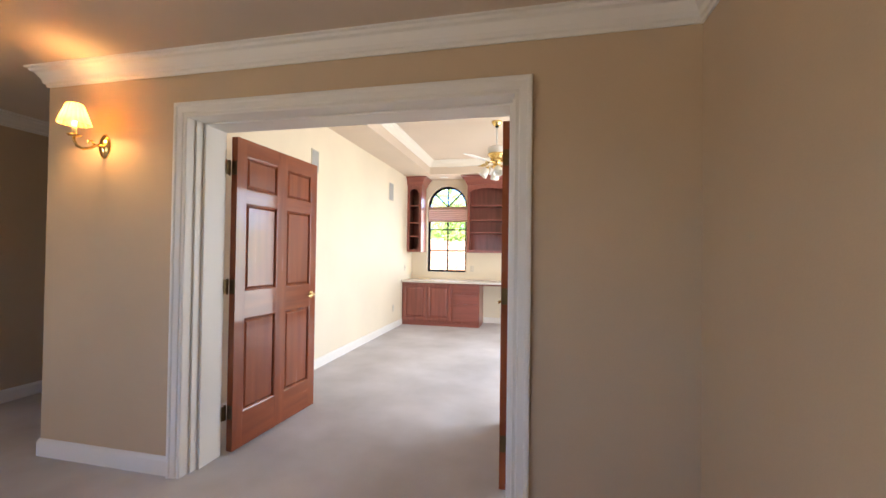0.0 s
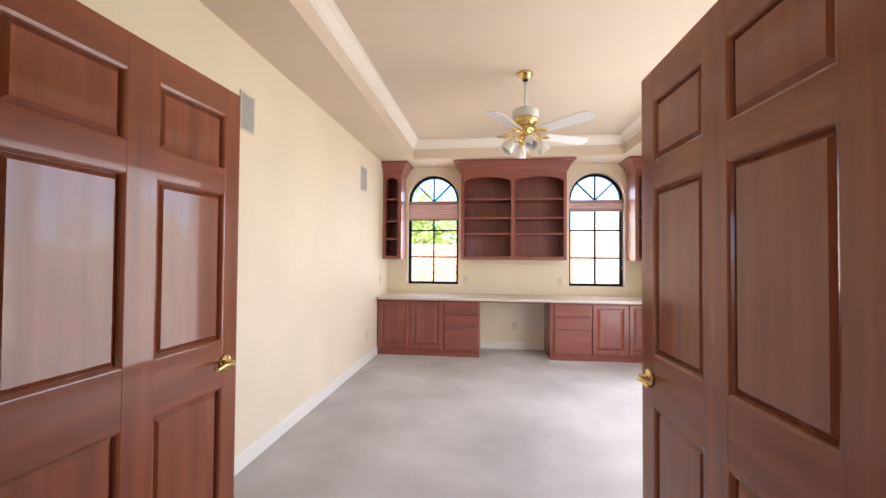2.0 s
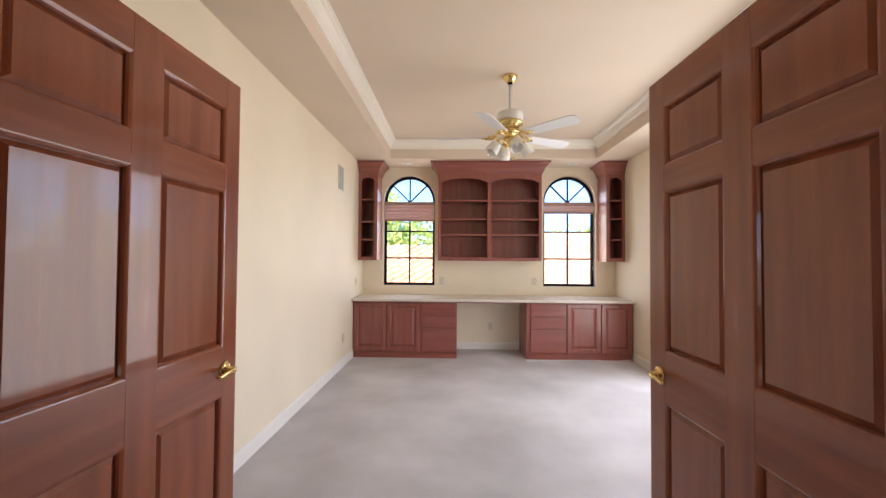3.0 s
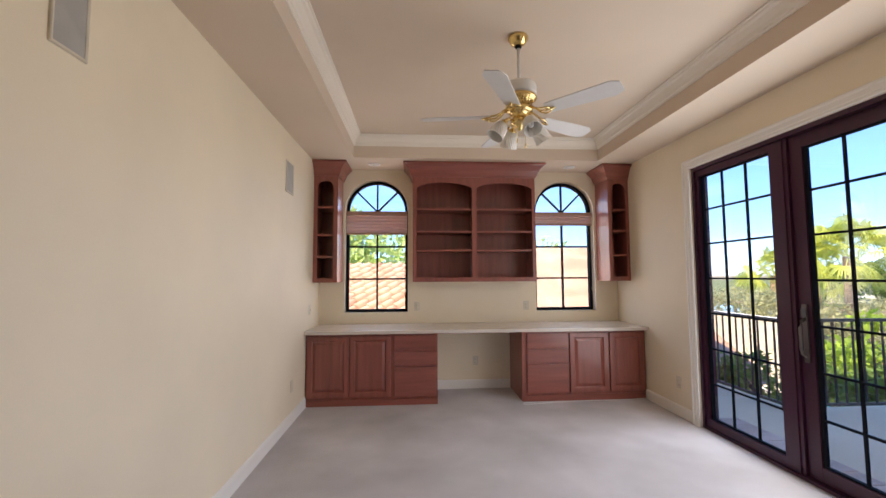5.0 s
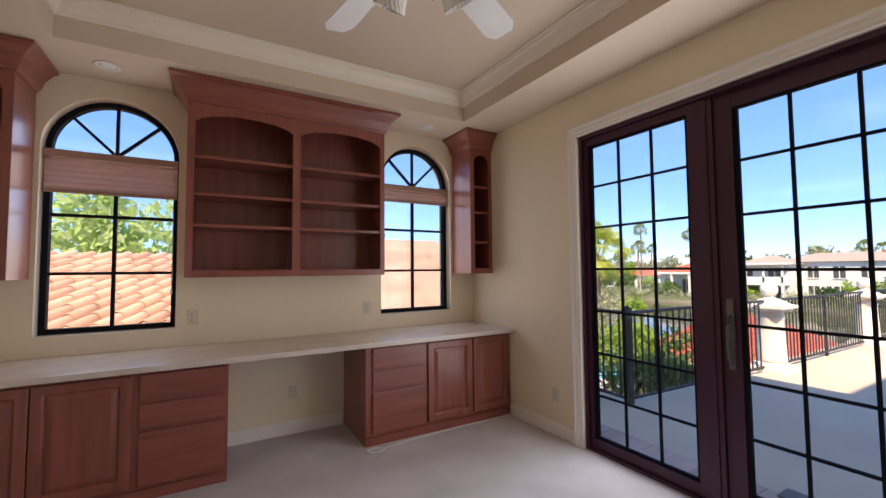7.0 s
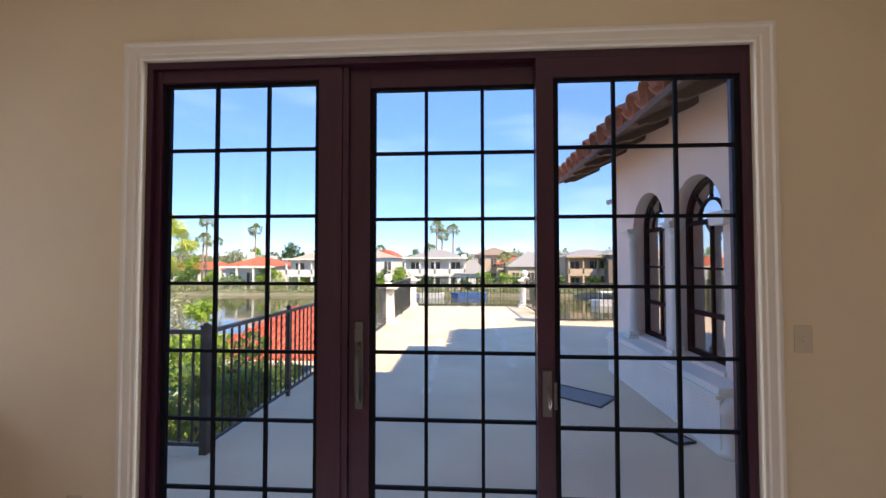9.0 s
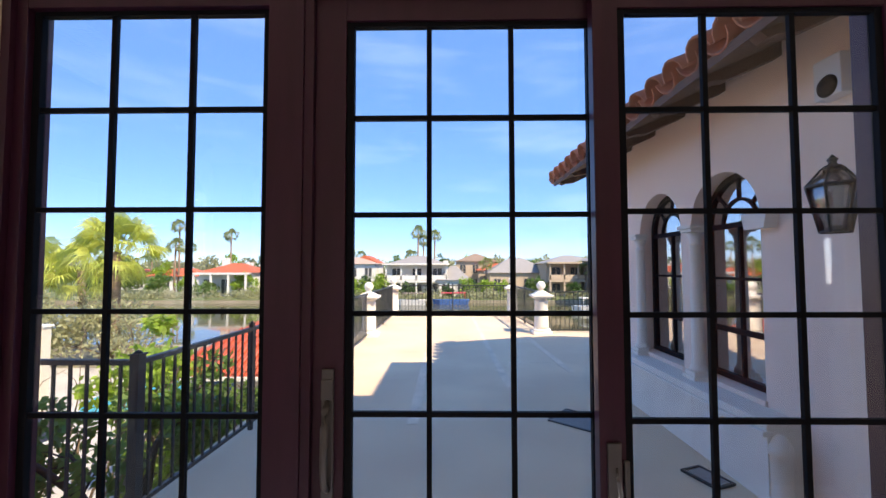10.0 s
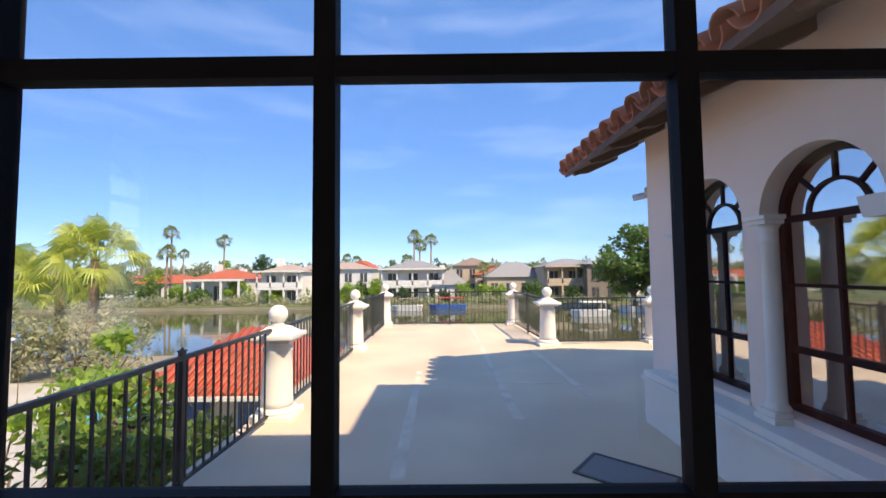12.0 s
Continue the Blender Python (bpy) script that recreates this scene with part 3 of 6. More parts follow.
# ---- built-in cabinets ----
def raised_panel(x0, x1, z0, z1, y, cab):
    """A raised-panel cabinet door whose front lies at y, looking to -y."""
    fm = Matrix(((1, 0, 0, 0), (0, 0, -1, y + 0.02), (0, 1, 0, 0), (0, 0, 0, 1)))
    b = bmesh.new()
    sweep(b, [(x0, z0), (x1, z0), (x1, z1), (x0, z1)], [(0, 0), (0, 0.016), (0.004, 0.02), (0.050, 0.02), (0.056, 0.016), (0.062, 0.006), (0.062, 0)], closed=True, m=fm)
    door = part("door", b, WOOD, cab)
    b = bmesh.new()
    u0, u1, v0, v1 = x0 + 0.0615, x1 - 0.0615, z0 + 0.0615, z1 - 0.0615
    rings = []
    for g, h in ((0.0, 0.0), (0.0, 0.006), (0.004, 0.007), (0.03, 0.017), (0.034, 0.018)):
        rings.append([b.verts.new((u, y + 0.02 - h, v)) for u, v in ((u0 + g, v0 + g), (u1 - g, v0 + g), (u1 - g, v1 - g), (u0 + g, v1 - g))])
    for r, s in zip(rings, rings[1:]):
        for k in range(4):
            b.faces.new((r[k], r[(k + 1) % 4], s[(k + 1) % 4], s[k]))
    b.faces.new(rings[-1])
    b.faces.new(rings[0][::-1])
    bmesh.ops.recalc_face_normals(b, faces=b.faces[:])
    part("raised_panel", b, WOOD, door)


def base_cabinet(name, x0, x1, doors, drawers, label):
    cab = thing(name, label, "cabinet", pose(x0, 5.065, 0), group="built-in desk cabinets")
    w, dp, top = x1 - x0, D - 5.065 - 0.002, 0.782
    b = bmesh.new()
    box(b, 0, w, 0, dp, 0.07, top, 0.002)
    box(b, 0.0, w, 0.012, dp, 0.0, 0.07)
    part("body", b, WOOD, cab)
    for a, c in doors:
        raised_panel(a - x0, c - x0, 0.095, 0.755, -0.02, cab)
    for a, c in drawers:
        for z0, z1 in ((0.60, 0.755), (0.435, 0.575), (0.095, 0.41)):
            b = bmesh.new()
            box(b, a - x0, c - x0, -0.02, -0.0005, z0, z1, 0.006)
            part("drawer_front", b, WOOD_H, cab)
    b = bmesh.new()
    box(b, 0.0, w, -0.004, 0.0, 0.0, 0.066)
    part("kick_board", b, WOOD_H, cab)
    return cab


base_cabinet("base_cabinet", 0.004, 1.442, [(0.02, 0.472), (0.478, 0.925)], [(0.965, 1.425)], "reddish cherry base cabinet with two doors and three drawers")
base_cabinet("base_cabinet", 2.395, 3.836, [(2.945, 3.395), (3.412, 3.822)], [(2.45, 2.925)], "reddish cherry base cabinet with three drawers and two doors")
ct = thing("worktop", "pale beige laminate worktop across both base cabinets", "worktop", pose(0, 0, 0.782))
bm = bmesh.new()
box(bm, 0.003, W - 0.003, 4.972, D - 0.003, 0.0, 0.036, 0.004)
part("top", bm, COUNTER, ct)
bm = bmesh.new()
box(bm, 1.444, 2.393, 5.30, 5.32, -0.05, -0.001)
part("support_rail", bm, WOOD_H, ct, "cherry rail under the worktop")


def crown_top(b, x0, x1, yf, z0, z1, left=True, right=True, flare=0.11):
    """A flared crown round the top of a wall cabinet."""
    prof = [(0.0, z0), (-0.010, z0), (-0.014, z0 + 0.012), (-0.022, z0 + 0.02), (-0.4 * flare, z0 + 0.5 * (z1 - z0)), (-0.8 * flare, z1 - 0.03), (-flare, z1 - 0.02), (-flare, z1), (0.0, z1)]
    path = ([(x0, D - 0.004)] if left else []) + [(x0, yf), (x1, yf)] + ([(x1, D - 0.004)] if right else [])
    sweep(b, path, prof)


def shelf_case(name, x0, x1, openings, z_shelves, z0, zt, arch_rise, label, left, right, arch_z):
    """A wall-hung open case: openings are x ranges with an arched head."""
    yf = 5.31
    cs = thing(name, label, "bookcase", pose((x0 + x1) / 2, D, z0), group="wall-hung shelf cases")
    off = Matrix.Translation((-(x0 + x1) / 2, -D, -z0))
    b = bmesh.new()
    t = 0.02
    box(b, x0, x0 + t, yf + 0.02, D - 0.003, z0, zt)
    box(b, x1 - t, x1, yf + 0.02, D - 0.003, z0, zt)
    box(b, x0 + t, x1 - t, yf + 0.02, D - 0.003, z0, z0 + t)
    box(b, x0 + t, x1 - t, yf + 0.02, D - 0.003, zt - t, zt)
    for (a, c), (d, e) in zip(openings, openings[1:]):
        box(b, (c + d) / 2 - 0.01, (c + d) / 2 + 0.01, yf + 0.02, D - 0.012, z0 + t, zt - t)
    b.transform(off)
    part("case", b, WOOD, cs)
    b = bmesh.new()
    box(b, x0 + t, x1 - t, D - 0.012, D - 0.003, z0 + t, zt - t)
    b.transform(off)
    part("back_board", b, WOOD, cs)
    # face frame with arched heads
    b = bmesh.new()
    xs = [x0] + [v for o in openings for v in o] + [x1]
    for i in range(0, len(xs), 2):
        box(b, xs[i], xs[i + 1], yf, yf + 0.02, z0, zt, 0.0015)
    for a, c in openings:
        box(b, a, c, yf + 0.0005, yf + 0.02, z0, z0 + 0.05)
        n = 12
        half = (c - a) / 2
        pts = []
        for i in range(n + 1):
            u = -1 + 2 * i / n
            pts.append(((a + c) / 2 + u * half, arch_z + arch_rise * math.sqrt(max(0, 1 - u * u * 0.96))))
        prism(b, pts + [(c, zt), (a, zt)], yf + 0.0005, yf + 0.02)
    b.transform(off)
    part("face_frame", b, WOOD, cs)
    for a, c in openings:
        for z in z_shelves:
            b = bmesh.new()
            box(b, a - 0.012, c + 0.012, yf + 0.021, D - 0.013, z - 0.012, z + 0.012, 0.002)
            b.transform(off)
            part("shelf", b, WOOD_H, cs)
    b = bmesh.new()
    crown_top(b, x0, x1, yf, zt - 0.10, 2.765, left, right)
    b.transform(off)
    part("crown", b, WOOD_H, cs)
    return cs


shelf_case("bookcase", 1.165, 2.655, [(1.212, 1.879), (1.937, 2.615)], (1.715, 1.943, 2.214), 1.34, 2.70, 0.085, "wide cherry bookcase of eight empty arched bays with flared crown", True, True, 2.45)
shelf_case("corner_shelf", 0.004, 0.282, [(0.048, 0.232)], (1.64, 1.90, 2.228), 1.34, 2.70, 0.09, "narrow cherry shelf tower with four empty arched bays", False, True, 2.455)
shelf_case("corner_shelf", 3.572, 3.836, [(3.62, 3.798)], (1.655, 1.955, 2.22), 1.34, 2.70, 0.09, "narrow cherry shelf tower with four empty arched bays", True, False, 2.455)


# ---- ceiling fan ----
def ceiling_fan(x, y):
    f = thing("ceiling_fan", "white five-blade ceiling fan with brass fittings and frosted shades", "ceiling fan", pose(x, y, CEILZ))
    b = bmesh.new()
    lathe(b, [(0.0, 0.0), (0.064, 0.0), (0.068, -0.008), (0.066, -0.022), (0.055, -0.034), (0.050, -0.046), (0.030, -0.062), (0.0, -0.064)], 28)
    part("canopy", b, BRASS, f, "polished brass ceiling canopy")
    b = bmesh.new()
    lathe(b, [(0.0, -0.058), (0.018, -0.06), (0.024, -0.070), (0.018, -0.080), (0.0, -0.082)], 16)
    part("hanger_ball", b, BLACKMETAL, f, "dark hanger ball")
    b = bmesh.new()
    lathe(b, [(0.0, -0.07), (0.0115, -0.07), (0.0115, -0.345), (0.0, -0.345)], 14)
    part("rod", b, FANWHITE, f)
    b = bmesh.new()
    lathe(b, [(0.0, -0.326), (0.03, -0.327), (0.090, -0.330), (0.108, -0.337), (0.115, -0.350), (0.115, -0.400), (0.110, -0.412), (0.0, -0.413)], 36)
    part("motor_housing", b, FANWHITE, f, "white enamel motor housing")
    b = bmesh.new()
    lathe(b, [(0.0, -0.41), (0.090, -0.412), (0.112, -0.420), (0.116, -0.432), (0.110, -0.442), (0.078, -0.455), (0.070, -0.485), (0.086, -0.497), (0.088, -0.515), (0.064, -0.528), (0.050, -0.536), (0.048, -0.566), (0.058, -0.574), (0.060, -0.594), (0.044, -0.606), (0.022, -0.622), (0.014, -0.645), (0.0, -0.65)], 32)
    part("light_fitter", b, BRASS, f, "polished brass hub and light fitter")
    for i in range(24):
        a = 2 * math.pi * i / 24
        b = bmesh.new()
        tube(b, [(0.112 * math.cos(a), 0.112 * math.sin(a), -0.436), (0.086 * math.cos(a), 0.086 * math.sin(a), -0.452), (0.078 * math.cos(a), 0.078 * math.sin(a), -0.484)], 0.004, 5)
        part("vent_rib", b, BRASS, f)
    for k in range(5):
        a0 = radians(27 + 72 * k)
        m = Matrix.Rotation(a0, 4, "Z")
        b = bmesh.new()
        # blade: a plank with a clipped tip, pitched
        pm = m @ Matrix.Translation((0.0, 0, -0.548)) @ Matrix.Rotation(radians(-13), 4, "X")
        pts = [(0.20, -0.052), (0.61, -0.070), (0.66, -0.042), (0.66, 0.042), (0.61, 0.070), (0.20, 0.052), (0.185, 0.0)]
        prism(b, pts, -0.003, 0.003, "xy")
        b.transform(pm)
        part("blade", b, FANWHITE, f, "white fan blade with a clipped tip")
        b = bmesh.new()
        for sd in (-1, 1):
            tube(b, [(0.075, sd * 0.012, -0.508), (0.105, sd * 0.020, -0.512), (0.130, sd * 0.040, -0.540), (0.165, sd * 0.050, -0.557), (0.200, sd * 0.040, -0.558), (0.225, sd * 0.020, -0.558), (0.215, sd * 0.004, -0.558), (0.190, sd * 0.010, -0.558)], 0.006, 6)
        tube(b, [(0.075, 0, -0.508), (0.12, 0, -0.528), (0.16, 0, -0.558), (0.25, 0, -0.558)], 0.0065, 6)
        lathe(b, [(0.0, 0.004), (0.010, 0.002), (0.010, -0.004), (0.0, -0.007)], 10, Matrix.Translation((0.245, 0, -0.558)))
        b.transform(m)
        part("blade_iron", b, BRASS, f, "scrolled brass blade bracket")
    for k in range(4):
        a0 = radians(-78 + 90 * k)
        m = Matrix.Rotation(a0, 4, "Z")
        b = bmesh.new()
        tube(b, [(0.05, 0, -0.584), (0.080, 0, -0.574), (0.100, 0, -0.582), (0.112, 0, -0.602)], 0.008, 8)
        sm = m @ Matrix.Translation((0.112, 0, -0.600)) @ Matrix.Rotation(radians(-34), 4, "Y")
        lathe(b, [(0.0, 0.006), (0.020, 0.004), (0.027, -0.010), (0.026, -0.022), (0.0, -0.024)], 16, Matrix.Translation((0.112, 0, -0.600)) @ Matrix.Rotation(radians(-34), 4, "Y"))
        b.transform(m)
        arm = part("lamp_arm", b, BRASS, f, "brass lamp arm")
        # tulip shade with slanting flutes
        b = bmesh.new()
        seg = 40
        prof = [(0.024, -0.012), (0.034, -0.022), (0.046, -0.046), (0.052, -0.074), (0.053, -0.100), (0.060, -0.124)]
        rings = []
        for inner in (0.0, 0.003):
            for j, (r, z) in enumerate(prof if not inner else prof[::-1]):
                jj = j if not inner else len(prof) - 1 - j
                ring = []
                for i in range(seg):
                    an = 2 * math.pi * i / seg + 0.22 * jj
                    rr = r - inner + (0.0014 if i % 2 else -0.0014) * min(1, jj)
                    ring.append(b.verts.new(sm @ Vector((rr * math.cos(an), rr * math.sin(an), z))))
                rings.append(ring)
        for r0, r1 in zip(rings, rings[1:]):
            for i in range(seg):
                b.faces.new((r0[i], r0[(i + 1) % seg], r1[(i + 1) % seg], r1[i]))
        bmesh.ops.recalc_face_normals(b, faces=b.faces[:])
        part("lamp_shade", b, FROST, arm, "fluted frosted glass tulip shade")
        b = bmesh.new()
        lathe(b, [(0.0, -0.02), (0.012, -0.022), (0.014, -0.045), (0.020, -0.065), (0.016, -0.085), (0.0, -0.096)], 14, sm)
        part("bulb", b, FANWHITE, arm, "unlit white bulb")
    for px, ln in ((0.03, 0.10), (-0.025, 0.07)):
        b = bmesh.new()
        tube(b, [(px, -0.03, -0.60), (px, -0.03, -0.64 - ln)], 0.0018, 5)
        lathe(b, [(0.0, 0), (0.006, -0.006), (0.005, -0.03), (0.0, -0.034)], 8, Matrix.Translation((px, -0.03, -0.64 - ln)))
        part("pull_chain", b, BRASS, f)
    return f


ceiling_fan(1.895, 3.10)


# ---- small fittings ----
def downlight(x, y):
    d = thing("downlight", "white round recessed soffit downlight, switched off", "downlight", pose(x, y, SOFFIT), group="soffit downlights")
    b = bmesh.new()
    lathe(b, [(0.052, -0.001), (0.072, -0.001), (0.076, -0.004), (0.072, -0.008), (0.054, -0.005), (0.05, -0.002)], 28)
    part("ring", b, FANWHITE, d)
    b = bmesh.new()
    lathe(b, [(0.0, -0.014), (0.03, -0.012), (0.045, -0.006), (0.05, -0.001), (0.0, -0.001)], 24)
    part("lens", b, FROST, d, "frosted lens")


downlight(0.70, 5.385)
downlight(3.13, 5.40)


def wall_plate(m, kind, label):
    """A wall plate in its own plane: x across, z up, looking to -y."""
    w = thing("power_outlet" if kind == "outlet" else "light_switch", label, "outlet" if kind == "outlet" else "switch", m, group="wall plates")
    b = bmesh.new()
    box(b, -0.036, 0.036, -0.006, 0.0, -0.058, 0.058, 0.003)
    part("plate", b, IVORY, w)
    if kind == "outlet":
        for z in (-0.02, 0.02):
            b = bmesh.new()
            lathe(b, [(0.0, 0.009), (0.014, 0.009), (0.016, 0.006), (0.016, 0.0)], 14, Matrix.Translation((0, 0, z)) @ Matrix.Rotation(radians(90), 4, "X"))
            part("socket", b, IVORY, w)
    else:
        b = bmesh.new()
        box(b, -0.006, 0.006, -0.016, -0.005, -0.012, 0.012, 0.002)
        part("toggle", b, IVORY, w)


FACE_S, FACE_E, FACE_W = 0, 90, -90
wall_plate(pose(1.214, D, 1.03), "outlet", "ivory power outlet on the wall above the worktop")
wall_plate(pose(2.616, D, 1.03), "outlet", "ivory power outlet on the wall above the worktop")
wall_plate(pose(1.954, D, 0.345), "outlet", "ivory power outlet in the kneehole")
wall_plate(pose(0, 5.21, 1.035, 0, 0, 90), "switch", "ivory switch plate above the worktop")
wall_plate(pose(0, 4.585, 0.355, 0, 0, 90), "outlet", "ivory power outlet low on the side wall")
wall_plate(pose(W, 4.476, 0.335, 0, 0, -90), "outlet", "ivory power outlet beside the patio door")
wall_plate(pose(W, 1.24, 1.15, 0, 0, -90), "switch", "ivory switch plate beside the patio door")


def speaker(y0, y1, z0, z1):
    s = thing("wall_speaker", "white-framed grey flush wall speaker grille", "speaker", pose(0, (y0 + y1) / 2, (z0 + z1) / 2), group="flush wall speakers")
    a, c = (y1 - y0) / 2, (z1 - z0) / 2
    b = bmesh.new()
    sweep(b, [(-a, -c), (a, -c), (a, c), (-a, c)], [(0, 0), (0.012, 0), (0.012, 0.008), (0.003, 0.011), (0, 0.008)], closed=True, m=Matrix(((0, 0, 1, 0), (1, 0, 0, 0), (0, 1, 0, 0), (0, 0, 0, 1))))
    part("frame", b, IVORY, s)
    b = bmesh.new()
    box(b, 0.0, 0.006, -a + 0.012, a - 0.012, -c + 0.012, c - 0.012)
    part("grille", b, GRILLE, s)


speaker(4.28, 4.50, 2.20, 2.50)
speaker(1.855, 2.01, 2.185, 2.435)
# white cable lying along the right cabinet
cable = thing("cable", "thin white cable lying loose on the carpet by the cabinet", "cable", pose(2.5, 5.0, 0))
bm = bmesh.new()
pts = [(1.32, 0.04, 0.06), (1.31, 0.02, 0.02), (1.1, 0.02, 0.006), (0.8, 0.03, 0.005), (0.5, 0.02, 0.005), (0.2, 0.0, 0.005), (0.05, -0.02, 0.005)]
pts += [(-0.06 + 0.07 * math.cos(radians(a)), -0.04 + 0.035 * math.sin(radians(a)), 0.006 + a / 90000) for a in range(0, 620, 30)]
tube(bm, pts, 0.004, 6)
part("cord", bm, FANWHITE, cable)


# ---- sconce on the hall wall ----
def sconce(x, z):
    s = thing("wall_sconce", "lit brass wall sconce with a pleated cream shade", "wall lamp", pose(x, HALL_Y, z))
    b = bmesh.new()
    lathe(b, [(0.0, 0.022), (0.02, 0.02), (0.034, 0.012), (0.042, 0.006), (0.048, 0.0)], 24, Matrix.Diagonal((1, 1, 1.6, 1)) @ Matrix.Rotation(radians(90), 4, "X"))
    part("back_plate", b, BRASS, s, "oval brass back plate")
    b = bmesh.new()
    tube(b, [(0, -0.02, 0.0), (0, -0.05, -0.005), (0, -0.085, -0.03), (0, -0.12, -0.045), (0, -0.155, -0.035), (0, -0.172, -0.005), (0, -0.17, 0.02)], 0.008, 8)
    tube(b, [(0, -0.06, -0.005), (0, -0.075, 0.015), (0, -0.095, 0.01), (0, -0.092, -0.008)], 0.005, 6)
    lathe(b, [(0.0, 0.0), (0.03, 0.008), (0.034, 0.014), (0.016, 0.018), (0.012, 0.024), (0.0, 0.024)], 18, Matrix.Translation((0, -0.17, 0.01)))
    part("arm", b, BRASS, s, "scrolled brass arm with a drip cup")
    b = bmesh.new()
    lathe(b, [(0.011, 0.03), (0.011, 0.1), (0.0, 0.1)], 12, Matrix.Translation((0, -0.17, 0.0)))
    part("candle_sleeve", b, CANDLE, s, "cream candle sleeve")
    b = bmesh.new()
    lathe(b, [(0.0, 0.10), (0.008, 0.102), (0.013, 0.12), (0.010, 0.145), (0.0, 0.165)], 12, Matrix.Translation((0, -0.17, 0.0)))
    bulb = part("bulb", b, BULB, s, "glowing candle bulb")
    bulb.visible_shadow = False
    b = bmesh.new()
    n = 40
    lo, hi, lo2, hi2 = [], [], [], []
    for i in range(n):
        a = 2 * math.pi * i / n
        w = 1 + (0.03 if i % 2 else -0.03)
        for lst, r, zz in ((lo, 0.078, 0.085), (hi, 0.038, 0.20)):
            lst.append(b.verts.new((r * w * math.cos(a), -0.17 + r * w * math.sin(a), zz)))
    for i in range(n):
        b.faces.new((lo[i], lo[(i + 1) % n], hi[(i + 1) % n], hi[i]))
    bmesh.ops.solidify(b, geom=b.faces[:], thickness=0.002)
    part("shade", b, SHADE, s, "pleated cream fabric shade")
    lamp = new("sconce_light", bpy.data.lights.new("sconce_light", "POINT"))
    lamp.data.energy, lamp.data.color, lamp.data.shadow_soft_size = 0.6, (1.0, 0.58, 0.22), 0.045
    lamp.matrix_world = Matrix.Translation((x, HALL_Y - 0.17, z + 0.13))
    return s


CANDLE = surface("candle_plastic", (0.75, 0.66, 0.48), 0.5, vary=0.02, scale=10, grain=80, bump=0.02, depth=0.0005)
BULB = glowing("bulb_glow", (1.0, 0.62, 0.25), 14.0)
SHADE = bpy.data.materials.new("shade_cloth")
SHADE.use_nodes = True
_n, _l = SHADE.node_tree.nodes, SHADE.node_tree.links
_d, _t, _m = _n.new("ShaderNodeBsdfDiffuse"), _n.new("ShaderNodeBsdfTranslucent"), _n.new("ShaderNodeMixShader")
_d.inputs["Color"].default_value = (0.8, 0.58, 0.30, 1)
_t.inputs["Color"].default_value = (0.85, 0.56, 0.25, 1)
_m.inputs[0].default_value = 0.6
_l.new(_d.outputs["BSDF"], _m.inputs[1])
_l.new(_t.outputs["BSDF"], _m.inputs[2])
_l.new(_m.outputs["Shader"], _n["Material Output"].inputs["Surface"])
sconce(-0.203, 1.93)


# ======== outside ========
# upper wall and roof out of view, added and sized to shade the terrace
setting(solid("house_upper_wall", STUCCO, (-3.0, 4.02, -5.6, 5.9, 3.2, 5.0)), "unseen pink stucco upper wall added to shade the terrace", "wall")
bm = bmesh.new()
prism(bm, [(-3.6, 4.95), (4.62, 4.95), (4.62, 5.12), (0.5, 7.0), (-3.6, 5.12)], -6.2, 6.3)
setting(part("house_roof", bm, CLAY), "unseen clay tile roof added to shade the terrace", "roof")
setting(solid("terrace", CONCRETE, (4.0, 8.4, 0.2, 4.95, GZ - 0.35, GZ), (8.4, 13.0, -2.3, 4.95, GZ - 0.35, GZ), (13.0, 16.35, 0.3, 4.95, GZ - 0.35, GZ), (4.0, 5.45, 4.95, 9.0, GZ - 0.35, GZ)), "buff coated concrete roof terrace with faint repair lines", "terrace")
terr = bpy.data.objects["terrace"]
STRIP = surface("repair_strip", (0.80, 0.64, 0.48), 0.8, vary=0.10, scale=5, grain=90, bump=0.1, depth=0.001)
for pts in ([(6.9, 3.22), (10.4, 3.24), (10.4, 3.15), (6.9, 3.10)], [(8.2, 2.02), (15.9, 2.05), (15.9, 1.98), (8.2, 1.9)], [(9.0, 0.95), (12.3, 1.02), (12.3, 0.93), (9.0, 0.83)], [(9.6, 1.88), (9.6, 1.06), (9.65, 1.06), (9.65, 1.88)]):
    bm = bmesh.new()
    prism(bm, pts, GZ, GZ + 0.003, "xy")
    part("repair_strip", bm, STRIP, terr)


# ---- railing ----
def picket_mesh():
    b = bmesh.new()
    box(b, -0.008, 0.008, -0.008, 0.008, 0.06, 0.985)
    me = bpy.data.meshes.new("picket")
    b.to_mesh(me)
    b.free()
    me.materials.append(IRON)
    return me


PICKET = picket_mesh()


